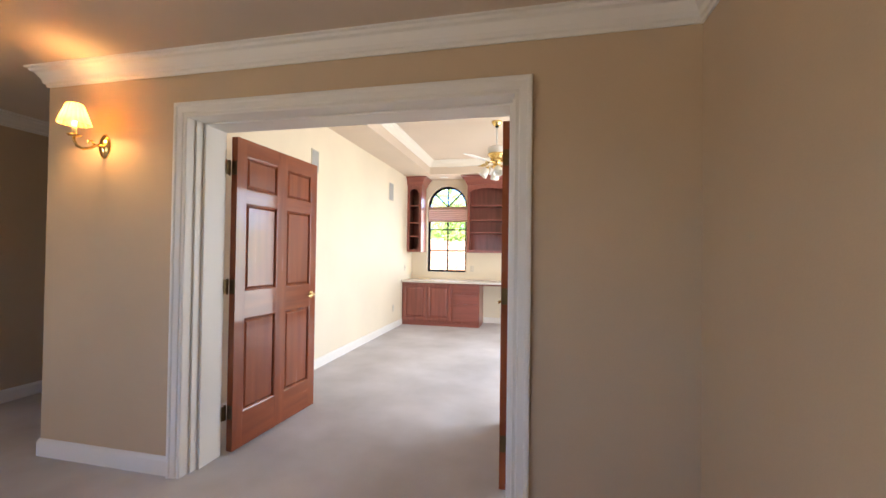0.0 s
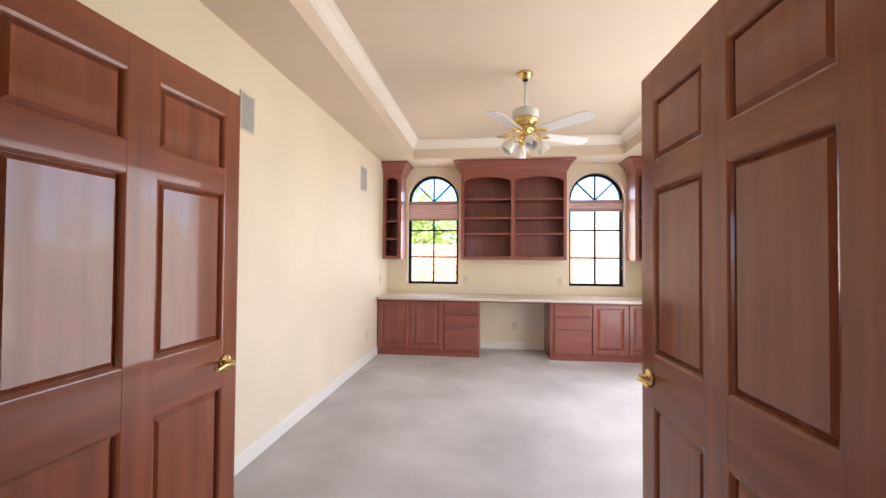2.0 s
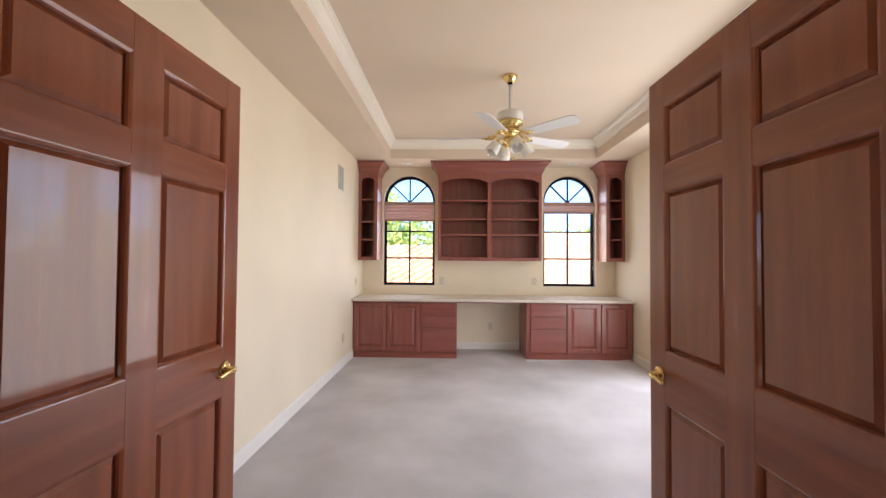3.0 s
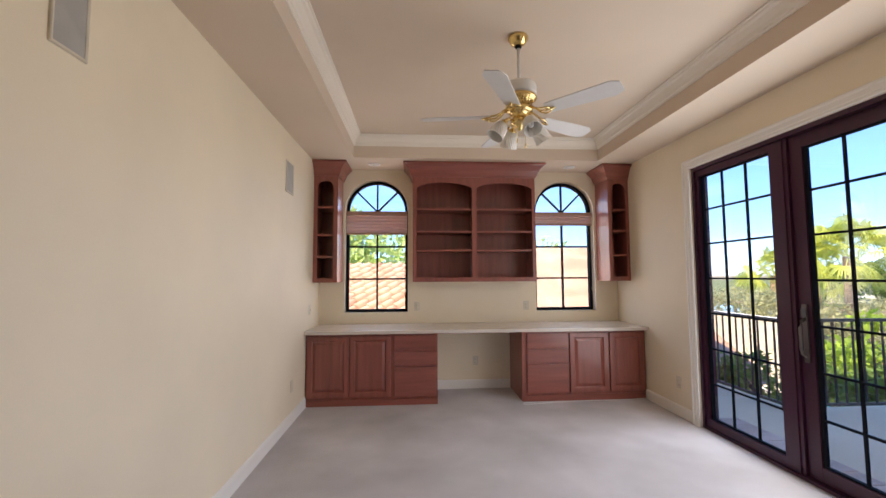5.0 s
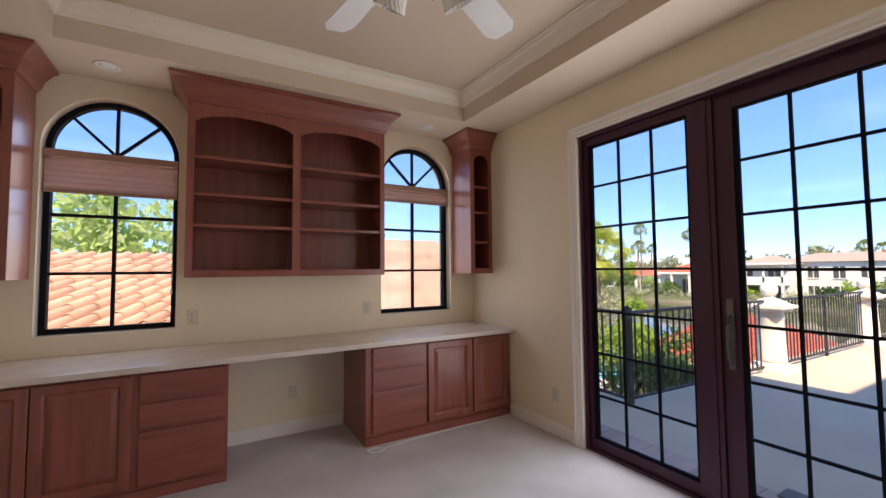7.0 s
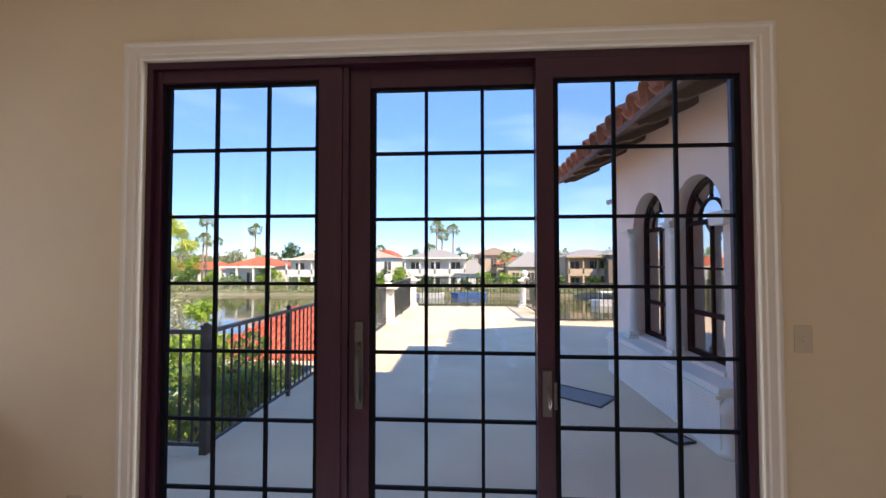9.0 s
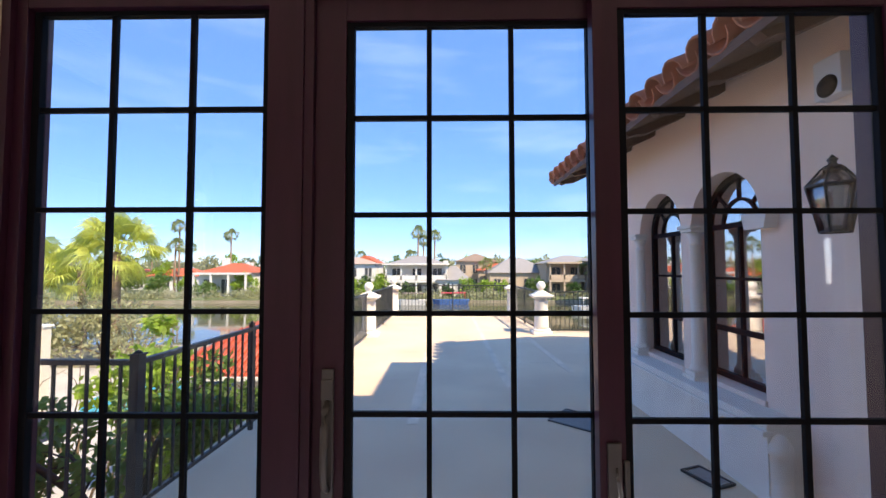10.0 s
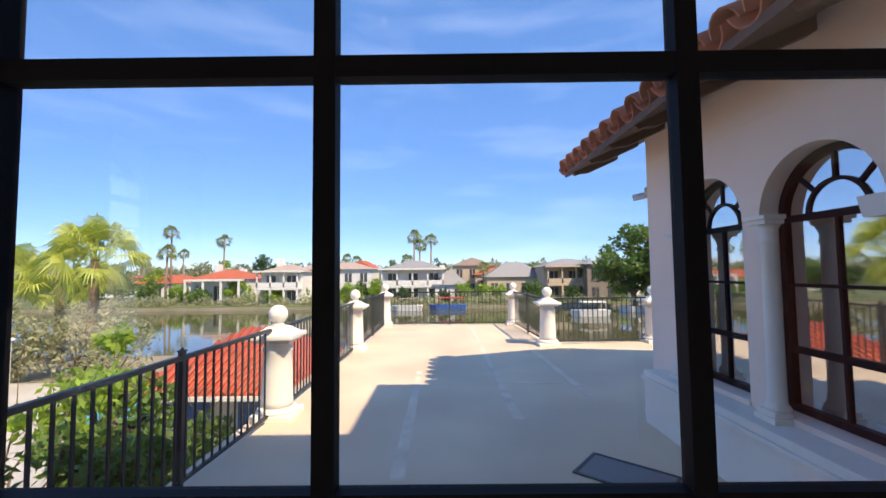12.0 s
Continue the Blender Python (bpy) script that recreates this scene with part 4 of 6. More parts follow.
def railing(p0, p1, label, post0=False, post1=False):
    a, c = Vector(p0), Vector(p1)
    d = c - a
    ln = d.length
    rl = thing("railing", label, "railing", pose(a.x, a.y, GZ, 0, 0, math.degrees(math.atan2(d.y, d.x))), group="terrace railings")
    b = bmesh.new()
    box(b, 0, ln, -0.022, 0.022, 0.985, 1.02, 0.004)
    part("top_rail", b, IRON, rl)
    b = bmesh.new()
    box(b, 0, ln, -0.014, 0.014, 0.06, 0.09, 0.003)
    part("bottom_rail", b, IRON, rl)
    n = int(ln / 0.112)
    for i in range(1, n):
        o = new("picket", PICKET)
        o.parent = rl
        o.location = (ln * i / n, 0, 0)
    ends = ([0.0] if post0 else []) + ([ln] if post1 else [])
    k = max(1, round(ln / 1.9))
    for u in ends + [ln * j / k for j in range(1, k)]:
        b = bmesh.new()
        s = 0.032 if u in (0.0, ln) else 0.02
        box(b, u - s, u + s, -s, s, 0.0, 1.05, 0.003)
        box(b, u - s - 0.006, u + s + 0.006, -s - 0.006, s + 0.006, 1.05, 1.062, 0.003)
        lathe(b, [(s * 0.9, 1.062), (s * 0.5, 1.078), (0.0, 1.084)], 8, Matrix.Translation((u, 0, 0)))
        part("post", b, IRON, rl)


PA, PB, PC, PD, PE, PF = (8.35, 4.70), (12.2, 4.66), (16.08, 4.60), (12.6, 0.52), (16.12, 0.68), (12.9, -1.95)
RL = "black painted iron railing with square pickets"
railing((5.31, 4.83), (PA[0] - 0.16, PA[1] + 0.02), RL, True)
railing((5.31, 4.83), (5.36, 8.9), RL)
railing((PA[0] + 0.16, PA[1]), (PB[0] - 0.16, PB[1]), RL)
railing((PB[0] + 0.16, PB[1]), (PC[0] - 0.16, PC[1]), RL)
railing((PC[0], PC[1] - 0.16), (PE[0], PE[1] + 0.16), RL)
railing((PD[0] + 0.16, PD[1]), (PE[0] - 0.16, PE[1]), RL)
railing((PD[0] + 0.1, PD[1] - 0.16), (PF[0], PF[1] + 0.16), RL)


def pillar():
    p = thing("pillar", "white cast-stone terrace pillar topped with a ball", "pillar", pose(PA[0], PA[1], GZ), group="terrace pillars")
    b = bmesh.new()
    box(b, -0.23, 0.23, -0.23, 0.23, 0, 0.07, 0.012)
    lathe(b, [(0.0, 0.07), (0.215, 0.07), (0.225, 0.095), (0.205, 0.12), (0.185, 0.135), (0.0, 0.135)], 28)
    part("base", b, WHITESTONE, p)
    b = bmesh.new()
    lathe(b, [(0.0, 0.13), (0.178, 0.135), (0.172, 0.2), (0.165, 0.5), (0.155, 0.74), (0.168, 0.76), (0.168, 0.79), (0.15, 0.80), (0.15, 0.86), (0.0, 0.86)], 28)
    part("shaft", b, WHITESTONE, p)
    b = bmesh.new()
    box(b, -0.20, 0.20, -0.20, 0.20, 0.86, 0.90, 0.008)
    box(b, -0.25, 0.25, -0.25, 0.25, 0.90, 0.95, 0.014)
    lo = [b.verts.new((x, y, 0.95)) for x, y in ((-0.2, -0.2), (0.2, -0.2), (0.2, 0.2), (-0.2, 0.2))]
    hi = [b.verts.new((x, y, 1.03)) for x, y in ((-0.09, -0.09), (0.09, -0.09), (0.09, 0.09), (-0.09, 0.09))]
    fs = [b.faces.new(hi)] + [b.faces.new((lo[i], lo[(i + 1) % 4], hi[(i + 1) % 4], hi[i])) for i in range(4)]
    bmesh.ops.recalc_face_normals(b, faces=fs)
    part("cap", b, WHITESTONE, p)
    b = bmesh.new()
    lathe(b, [(0.07, 1.03), (0.075, 1.05), (0.05, 1.065)] + [(0.108 * math.sin(radians(a)), 1.165 - 0.108 * math.cos(radians(a))) for a in range(30, 181, 15)], 24)
    part("ball", b, WHITESTONE, p)
    return p


first = pillar()
for q in (PB, PC, PD, PE, PF):
    copy_thing(first, pose(q[0], q[1], GZ))

# ---- wing of the house beside the terrace ----
wing = thing("house_wing", "pink stucco house wing with arched windows and clay tile eave", "building", pose(6.2, 0.0, GZ), kind="structure")
WO = Matrix.Translation((-6.2, 0.0, -GZ))
WY = 0.35
ARCH = (7.35, 6.27)
bm = bmesh.new()
xs = [4.0, ARCH[1] - 0.45, ARCH[1] + 0.45, ARCH[0] - 0.45, ARCH[0] + 0.45, 8.4]
box(bm, 4.0, 8.4, WY - 0.3, WY, GZ, 0.48)
for i in (0, 2, 4):
    box(bm, xs[i], xs[i + 1], WY - 0.3, WY, 0.48, 3.3)
for cx in ARCH:
    prism(bm, arc(cx, 1.9, 0.45, 180, 90, 12) + [(cx, 3.3), (cx - 0.45, 3.3)], WY - 0.3, WY)
    prism(bm, arc(cx, 1.9, 0.45, 0, 90, 12) + [(cx, 3.3), (cx + 0.45, 3.3)], WY - 0.3, WY)
box(bm, 8.1, 8.4, -6.0, WY - 0.3, GZ, 3.3)
box(bm, 4.0, 8.1, -6.0, -5.7, GZ, 3.3)
box(bm, 4.0, 8.1, -5.7, WY - 0.3, GZ, GZ + 0.05)
box(bm, 4.0, 4.1, -5.7, WY - 0.3, GZ + 0.05, 3.3)
box(bm, 4.1, 8.1, -5.7, WY - 0.3, 3.2, 3.3)
bm.transform(WO)
part("wall", bm, STUCCO, wing)
for cx in ARCH:
    b = bmesh.new()
    mm = Matrix(((1, 0, 0, cx), (0, 0, 1, WY - 0.17), (0, 1, 0, 0), (0, 0, 0, 1)))
    sweep(b, [(-0.445, 0.482), (0.445, 0.482)] + arc(0, 1.9, 0.445, 0, 180, 20), [(0, -0.03), (0.052, -0.03), (0.052, 0.03), (0, 0.03)], closed=True, m=mm)
    yy = WY - 0.17
    box(b, cx - 0.41, cx + 0.41, yy - 0.02, yy + 0.02, 1.86, 1.91)
    box(b, cx - 0.012, cx + 0.012, yy - 0.02, yy + 0.02, 0.52, 1.86)
    for z in (0.93, 1.40):
        t = 0.025 if z < 1 else 0.012
        box(b, cx - 0.41, cx + 0.41, yy - 0.018, yy + 0.018, z - t, z + t)
    prism(b, arc(cx, 1.9, 0.225, 0, 180, 16) + arc(cx, 1.9, 0.20, 180, 0, 16), yy - 0.018, yy + 0.018)
    for a in (45, 90, 135):
        d = Vector((math.cos(radians(a)), math.sin(radians(a))))
        q = Vector((-d.y, d.x)) * 0.011
        p0 = Vector((cx, 1.9))
        p1 = p0 + d * 0.215
        prism(b, [p1 + q, p1 - q, p0 + d * 0.42 - q, p0 + d * 0.42 + q], yy - 0.018, yy + 0.018)
    b.transform(WO)
    w = part("window", b, BLACKMETAL, wing, "black metal arched window")
    b = bmesh.new()
    prism(b, [(cx - 0.42, 0.5), (cx + 0.42, 0.5)] + arc(cx, 1.9, 0.42, 0, 180, 20), yy - 0.003, yy + 0.003)
    b.transform(WO)
    part("pane", b, WING_GLASS, w)
    b = bmesh.new()
    box(b, cx - 0.46, cx + 0.46, WY - 0.14, WY + 0.02, 0.44, 0.482, 0.006)
    b.transform(WO)
    part("sill", b, STUCCO, w)
# plinth wall with a moulded cap
bm = bmesh.new()
box(bm, 5.5, 8.12, WY, 0.60, GZ, 0.34)
box(bm, 5.5, 8.14, WY, 0.63, 0.34, 0.375, 0.01)
box(bm, 5.5, 8.12, WY, 0.605, 0.375, 0.44, 0.015)
bm.transform(WO)
part("plinth", bm, WHITESTONE, wing, "white cast-stone plinth with moulded cap")
bm = bmesh.new()
lathe(bm, [(0.0, GZ), (0.085, GZ), (0.085, GZ + 0.05), (0.07, GZ + 0.06), (0.07, 0.22), (0.08, 0.23), (0.075, 0.29), (0.045, 0.34), (0.02, 0.36), (0.0, 0.365)], 20, Matrix.Translation((5.5, 0.52, 0)))
bm.transform(WO)
part("end_post", bm, WHITESTONE, wing, "white rounded end post of the plinth")
for cx in (7.70, 6.58):
    b = bmesh.new()
    m = Matrix.Translation((cx, 0.40, 0))
    box(b, cx - 0.095, cx + 0.095, 0.352, 0.50, 0.44, 0.48, 0.008)
    box(b, cx - 0.08, cx + 0.08, 0.353, 0.485, 0.48, 0.52, 0.008)
    lathe(b, [(0.0, 0.52), (0.078, 0.52), (0.082, 0.54), (0.066, 0.56), (0.058, 0.58), (0.062, 0.60), (0.054, 0.62), (0.053, 1.2), (0.047, 1.70), (0.056, 1.71), (0.056, 1.73), (0.047, 1.74), (0.052, 1.78), (0.078, 1.84), (0.0, 1.84)], 24, m)
    box(b, cx - 0.09, cx + 0.09, 0.351, 0.49, 1.84, 1.872, 0.006)
    box(b, cx - 0.11, cx + 0.11, 0.351, 0.51, 1.872, 1.905, 0.008)
    b.transform(WO)
    part("column", b, WHITESTONE, wing, "slender white round column with moulded capital")
for cx in (5.76,):
    b = bmesh.new()
    prism(b, [(cx - 0.1, 1.80), (cx + 0.1, 1.80), (cx + 0.13, 1.92), (cx - 0.13, 1.92)], 0.35, 0.45)
    b.transform(WO)
    part("corbel", b, WHITESTONE, wing, "white moulded corbel")
# roof: slope falling towards the terrace
EY, EZ, SL = 1.0, 2.86, math.tan(radians(24))
bm = bmesh.new()
prism(bm, [(EY, EZ), (EY, EZ + 0.07), (-2.5, EZ + 0.07 + 3.5 * SL), (-2.5, EZ + 3.5 * SL)], 4.03, 9.45, "yz")
prism(bm, [(-2.5, EZ + 3.5 * SL), (-2.5, EZ + 0.07 + 3.5 * SL), (-6.5, EZ + 0.07), (-6.5, EZ)], 4.03, 9.45, "yz")
bm.transform(WO)
roof = part("roof", bm, DARKWOOD, wing, "dark stained roof deck and eave")
for i in range(9):
    x = 4.4 + 0.6 * i
    b = bmesh.new()
    prism(b, [(WY + 0.002, EZ + (EY - WY) * SL), (WY + 0.002, EZ + (EY - WY) * SL - 0.10), (0.75, EZ + 0.25 * SL - 0.10), (0.86, EZ + 0.14 * SL - 0.06), (0.93, EZ + 0.07 * SL - 0.055), (0.97, EZ + 0.03 * SL)], x - 0.045, x + 0.045, "yz")
    b.transform(WO)
    part("rafter_tail", b, DARKWOOD, wing)
# gable end wall of the wing under the roof
bm = bmesh.new()
prism(bm, [(WY, 3.3), (WY, EZ + (EY - WY) * SL), (-2.5, EZ + 3.5 * SL - 0.01), (-6.0, EZ + 0.2), (-6.0, 3.3)], 8.1, 8.39, "yz")
bm.transform(WO)
part("gable", bm, STUCCO, wing)
# unseen block added above the wing so that its shadow falls on the terrace
setting(solid("house_tower", STUCCO, (4.02, 6.0, -4.5, 0.10, 3.4, 5.8)), "unseen pink stucco block added to shade the terrace", "wall")


def barrel_tile(material, r=0.105, length=0.46, up=True):
    """One tapered half-round tile lying along y, its low end at the origin, hollow below."""
    b = bmesh.new()
    seg = 7
    rings = []
    for y, rr in ((0.0, r), (length, r * 0.82)):
        outer = [b.verts.new((rr * math.cos(math.pi * i / seg), -y, rr * math.sin(math.pi * i / seg))) for i in range(seg + 1)]
        inner = [b.verts.new(((rr - 0.016) * math.cos(math.pi * i / seg), -y, (rr - 0.016) * math.sin(math.pi * i / seg))) for i in range(seg + 1)]
        rings.append((outer, inner))
    (o0, i0), (o1, i1) = rings
    fs = []
    for i in range(seg):
        for q in ((o0[i], o0[i + 1], o1[i + 1], o1[i]), (i0[i + 1], i0[i], i1[i], i1[i + 1]), (o0[i + 1], o0[i], i0[i], i0[i + 1])):
            f = b.faces.new(q)
            f.smooth = True
            fs.append(f)
    bmesh.ops.recalc_face_normals(b, faces=fs)
    me = bpy.data.meshes.new("tile")
    b.to_mesh(me)
    b.free()
    me.materials.append(material)
    return me


TILE = barrel_tile(CLAY, 0.13)
rng = random.Random(5)
slope = math.atan(SL)
for i in range(18):
    x = 4.2 + i * 0.302
    for j in range(8):
        u = j * 0.40
        for kind in ("cap", "pan"):
            if kind == "pan" and j > 0:
                continue
            o = new("tile", TILE)
            o.parent = roof
            lift = 0.11 if kind == "cap" else 0.16
            xx = x + (0 if kind == "cap" else 0.151)
            o.matrix_basis = WO @ Matrix.Translation((xx + rng.uniform(-0.01, 0.01), EY + 0.05 - u * math.cos(slope), EZ + lift + u * math.sin(slope) + rng.uniform(-0.006, 0.006))) @ Matrix.Rotation(-slope + rng.uniform(-0.02, 0.02), 4, "X") @ (Matrix.Rotation(math.pi, 4, "Y") if kind == "pan" else Matrix())

# ---- things on the terrace ----
sc = thing("window_screen", "grey-framed insect screen panel lying flat on the terrace", "insect screen", Matrix.Translation((6.95, 1.33, GZ)) @ Matrix.Rotation(radians(49.5), 4, "Z"))
bm = bmesh.new()
sweep(bm, [(-0.35, -0.23), (0.35, -0.23), (0.35, 0.23), (-0.35, 0.23)], [(0, 0.001), (0.025, 0.001), (0.025, 0.014), (0, 0.014)], closed=True)
part("frame", bm, IRON, sc)
bm = bmesh.new()
box(bm, -0.326, 0.326, -0.206, 0.206, 0.004, 0.008)
part("mesh", bm, surface("screen_mesh", (0.20, 0.20, 0.20), 0.7, vary=0.05, scale=6, grain=300, bump=0.3, depth=0.001), sc)
vc = thing("vent_cover", "small black metal vent cover lying on the terrace", "vent cover", Matrix.Translation((5.85, 0.80, GZ)) @ Matrix.Rotation(radians(20), 4, "Z"))
bm = bmesh.new()
sweep(bm, [(-0.15, -0.10), (0.15, -0.10), (0.15, 0.10), (-0.15, 0.10)], [(0, 0.001), (0.02, 0.001), (0.02, 0.02), (0, 0.02)], closed=True)
part("frame", bm, IRON, vc)
for i in range(6):
    bm = bmesh.new()
    box(bm, -0.13, 0.13, -0.082 + i * 0.029, -0.068 + i * 0.029, 0.003, 0.014)
    part("slat", bm, GRILLE, vc)
mat_ = thing("door_mat_strip", "narrow black rubber strip mat outside the patio door", "mat", pose(4.62, 2.78, GZ))
bm = bmesh.new()
box(bm, -0.08, 0.08, -0.45, 0.45, 0.0, 0.015, 0.004)
part("strip", bm, IRON, mat_)
# terracotta pavers along the threshold
PAVER = bpy.data.meshes.new("paver")
bm = bmesh.new()
box(bm, -0.145, 0.145, -0.095, 0.095, 0.0, 0.02, 0.004)
bm.to_mesh(PAVER)
bm.free()
PAVER.materials.append(BRICK)
for i in range(16):
    for j in range(2):
        o = new("paver", PAVER)
        o.parent = terr
        o.location = (4.16 + 0.30 * j + rng.uniform(-0.004, 0.004), 1.5 + i * 0.2 + (0.1 if j else 0), GZ - 0.014)
        o.rotation_euler = (0, 0, rng.uniform(-0.02, 0.02))


def lantern():
    ln = thing("wall_lantern", "dark metal glazed wall lantern on the stucco wall", "wall lantern", pose(5.0, WY, 1.88))
    b = bmesh.new()
    box(b, -0.05, 0.05, 0.0, 0.02, -0.12, 0.12, 0.006)
    tube(b, [(0, 0.02, 0.0), (0, 0.08, -0.05), (0, 0.14, -0.03), (0, 0.18, 0.0)], 0.01, 6)
    part("bracket", b, IRON, ln)
    b = bmesh.new()
    ro, rm, rb, n = 0.05, 0.125, 0.07, 6
    for i in range(n):
        a = 2 * math.pi * i / n
        c, s = math.cos(a), math.sin(a)
        tube(b, [(ro * c, 0.2 + ro * s, 0.20), (rm * c, 0.2 + rm * s, 0.10), (rb * c, 0.2 + rb * s, -0.17)], 0.007, 5)
    for r, z in ((rm, 0.10), (rb, -0.17)):
        lathe(b, [(r + 0.006, z - 0.008), (r + 0.006, z + 0.008), (r - 0.008, z + 0.008), (r - 0.008, z - 0.008), (r + 0.006, z - 0.008)], n, Matrix.Translation((0, 0.2, 0)))
    lathe(b, [(0.055, 0.2), (0.04, 0.215), (0.02, 0.225), (0.02, 0.24), (0.028, 0.25), (0.012, 0.27), (0.0, 0.285)], 10, Matrix.Translation((0, 0.2, 0)))
    part("cage", b, IRON, ln)
    b = bmesh.new()
    lathe(b, [(0.045, 0.19), (0.12, 0.10), (0.066, -0.165)], 6, Matrix.Translation((0, 0.2, 0)))
    part("glazing", b, clear_glass("smoky_glass", (0.45, 0.45, 0.46), 0.15, 0.35), ln, "smoky glass panes")


lantern()
fl = thing("floodlight", "white and black floodlight box high on the wall", "floodlight", pose(5.12, WY, 2.66))
bm = bmesh.new()
box(bm, -0.09, 0.09, 0.0, 0.10, -0.11, 0.14, 0.01)
part("housing", bm, FANWHITE, fl)
bm = bmesh.new()
lathe(bm, [(0.0, 0.03), (0.05, 0.02), (0.07, 0.0)], 18, Matrix.Translation((0, 0.10, -0.04)) @ Matrix.Rotation(radians(-90), 4, "X"))
part("lens", bm, BLACKMETAL, fl)
sc2 = thing("security_camera", "small white security camera at the house corner", "camera", pose(8.4, 0.32, 2.45))
bm = bmesh.new()
box(bm, 0.0, 0.03, -0.05, 0.05, -0.05, 0.05, 0.005)
tube(bm, [(0.02, 0, 0), (0.08, 0.02, -0.02)], 0.02, 8)
tube(bm, [(0.05, -0.02, -0.03), (0.16, 0.12, -0.05)], 0.04, 12)
part("body", bm, FANWHITE, sc2)

# ---- ground, lake, far bank ----
GRASS = surface("lawn", (0.10, 0.15, 0.04), 0.9, vary=0.15, scale=0.4, grain=30, bump=0.3, depth=0.02, second=(0.16, 0.15, 0.07))
EARTH = surface("garden_earth", (0.32, 0.26, 0.19), 0.9, vary=0.1, scale=0.3, grain=20, bump=0.3, depth=0.02, second=(0.22, 0.2, 0.12))
DECKSTONE = surface("pool_deck", (0.55, 0.50, 0.44), 0.8, vary=0.06, scale=0.6, grain=40, bump=0.2, depth=0.005)
WATER = surface("lake_water", (0.11, 0.105, 0.05), 0.05, vary=0.1, scale=0.05, grain=0.9, bump=0.2, depth=0.04, spec=0.45)
POOLWATER = surface("pool_water", (0.05, 0.42, 0.55), 0.05, vary=0.08, scale=0.8, grain=3, bump=0.2, depth=0.03)
setting(solid("ground", EARTH, (-3000, 3000, -3000, 3000, -9.0, -6.0)), "dry earth ground reaching the horizon", "ground")
setting(solid("yard", EARTH, (-60, 24.0, -60, 14.0, -6.0, -3.25), (-60, 27.6, 14.0, 70.0, -6.0, -3.25)), "planted back yard of the house", "ground")
setting(solid("lake", WATER, (20.0, 70.0, -160, 220, -6.0, -4.5)), "calm greenish lake", "water")
setting(solid("far_bank", GRASS, (70.0, 900, -400, 400, -6.0, -3.9)), "far lake bank with lawns", "ground")
setting(solid("bank_wall", EARTH, (69.4, 70.0, -160, 220, -6.0, -4.05)), "low weathered tan lake wall", "wall")
setting(solid("pool_deck", DECKSTONE, (9.5, 21.5, 9.0, 24.0, -3.25, -3.17)), "pale stone pool deck", "pavement")
bm = bmesh.new()
prism(bm, [(17.6 + 2.0 * math.cos(2 * math.pi * i / 28) * (1 + 0.12 * math.cos(4 * math.pi * i / 28)), 13.9 + 1.6 * math.sin(2 * math.pi * i / 28)) for i in range(28)], -3.3, -3.15, "xy")
setting(part("pool", bm, POOLWATER), "bright blue swimming pool", "pool")


gw = thing("garden_wall", "cream rendered garden wall beyond the pool", "garden wall", pose(15.9, 16.6, -3.2))
bm = bmesh.new()
box(bm, -0.15, 0.15, -0.6, 3.6, 0, 2.75, 0.02)
part("wall", bm, surface("cream_render", (0.72, 0.62, 0.48), 0.85, vary=0.04, scale=1, grain=30, bump=0.2, depth=0.005), gw)
bm = bmesh.new()
box(bm, -0.2, 0.2, -0.65, 3.65, 2.75, 2.83, 0.015)
part("coping", bm, WHITESTONE, gw)

# ---- plants ----
def leaf_material(name, colour, second):
    mt = surface(name, colour, 0.55, vary=0.2, scale=1.5, grain=6, bump=0, second=second)
    n, l = mt.node_tree.nodes, mt.node_tree.links
    p = n["Principled BSDF"]
    ge, hs, mr = n.new("ShaderNodeNewGeometry"), n.new("ShaderNodeHueSaturation"), n.new("ShaderNodeMapRange")
    mr.inputs["To Min"].default_value, mr.inputs["To Max"].default_value = 0.45, 1.35
    l.new(ge.outputs["Random Per Island"], mr.inputs["Value"])
    l.new(mr.outputs["Result"], hs.inputs["Value"])
    l.new(p.inputs["Base Color"].links[0].from_socket, hs.inputs["Color"])
    l.new(hs.outputs["Color"], p.inputs["Base Color"])
    tr, mx = n.new("ShaderNodeBsdfTranslucent"), n.new("ShaderNodeMixShader")
    tr.inputs["Color"].default_value = (*[min(1, c * 1.6) for c in colour], 1)
    mx.inputs[0].default_value = 0.4
    l.new(p.outputs["BSDF"], mx.inputs[1])
    l.new(tr.outputs["BSDF"], mx.inputs[2])
    l.new(mx.outputs["Shader"], n["Material Output"].inputs["Surface"])
    return mt


LEAF = leaf_material("leaf_green", (0.32, 0.44, 0.05), (0.13, 0.22, 0.03))
LEAF_DARK = leaf_material("leaf_dark", (0.06, 0.13, 0.03), (0.025, 0.06, 0.015))
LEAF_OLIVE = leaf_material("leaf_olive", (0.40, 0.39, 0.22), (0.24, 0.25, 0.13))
LEAF_MID = leaf_material("leaf_mid", (0.15, 0.24, 0.05), (0.07, 0.13, 0.03))
# paler leaf colour stands in for bright haze at the arched windows
LEAF_HAZED = leaf_material("leaf_hazed", (0.46, 0.56, 0.22), (0.30, 0.40, 0.13))
FROND = leaf_material("palm_frond", (0.50, 0.52, 0.11), (0.28, 0.36, 0.07))
FROND_GREEN = leaf_material("palm_frond_green", (0.30, 0.33, 0.12), (0.16, 0.20, 0.06))
BARK = surface("bark", (0.20, 0.14, 0.09), 0.9, vary=0.15, scale=3, grain=25, bump=0.6, depth=0.03)
PALMBARK = surface("palm_bark", (0.30, 0.21, 0.14), 0.9, vary=0.15, scale=2, grain=12, bump=0.8, depth=0.05, stretch=(1, 1, 5))


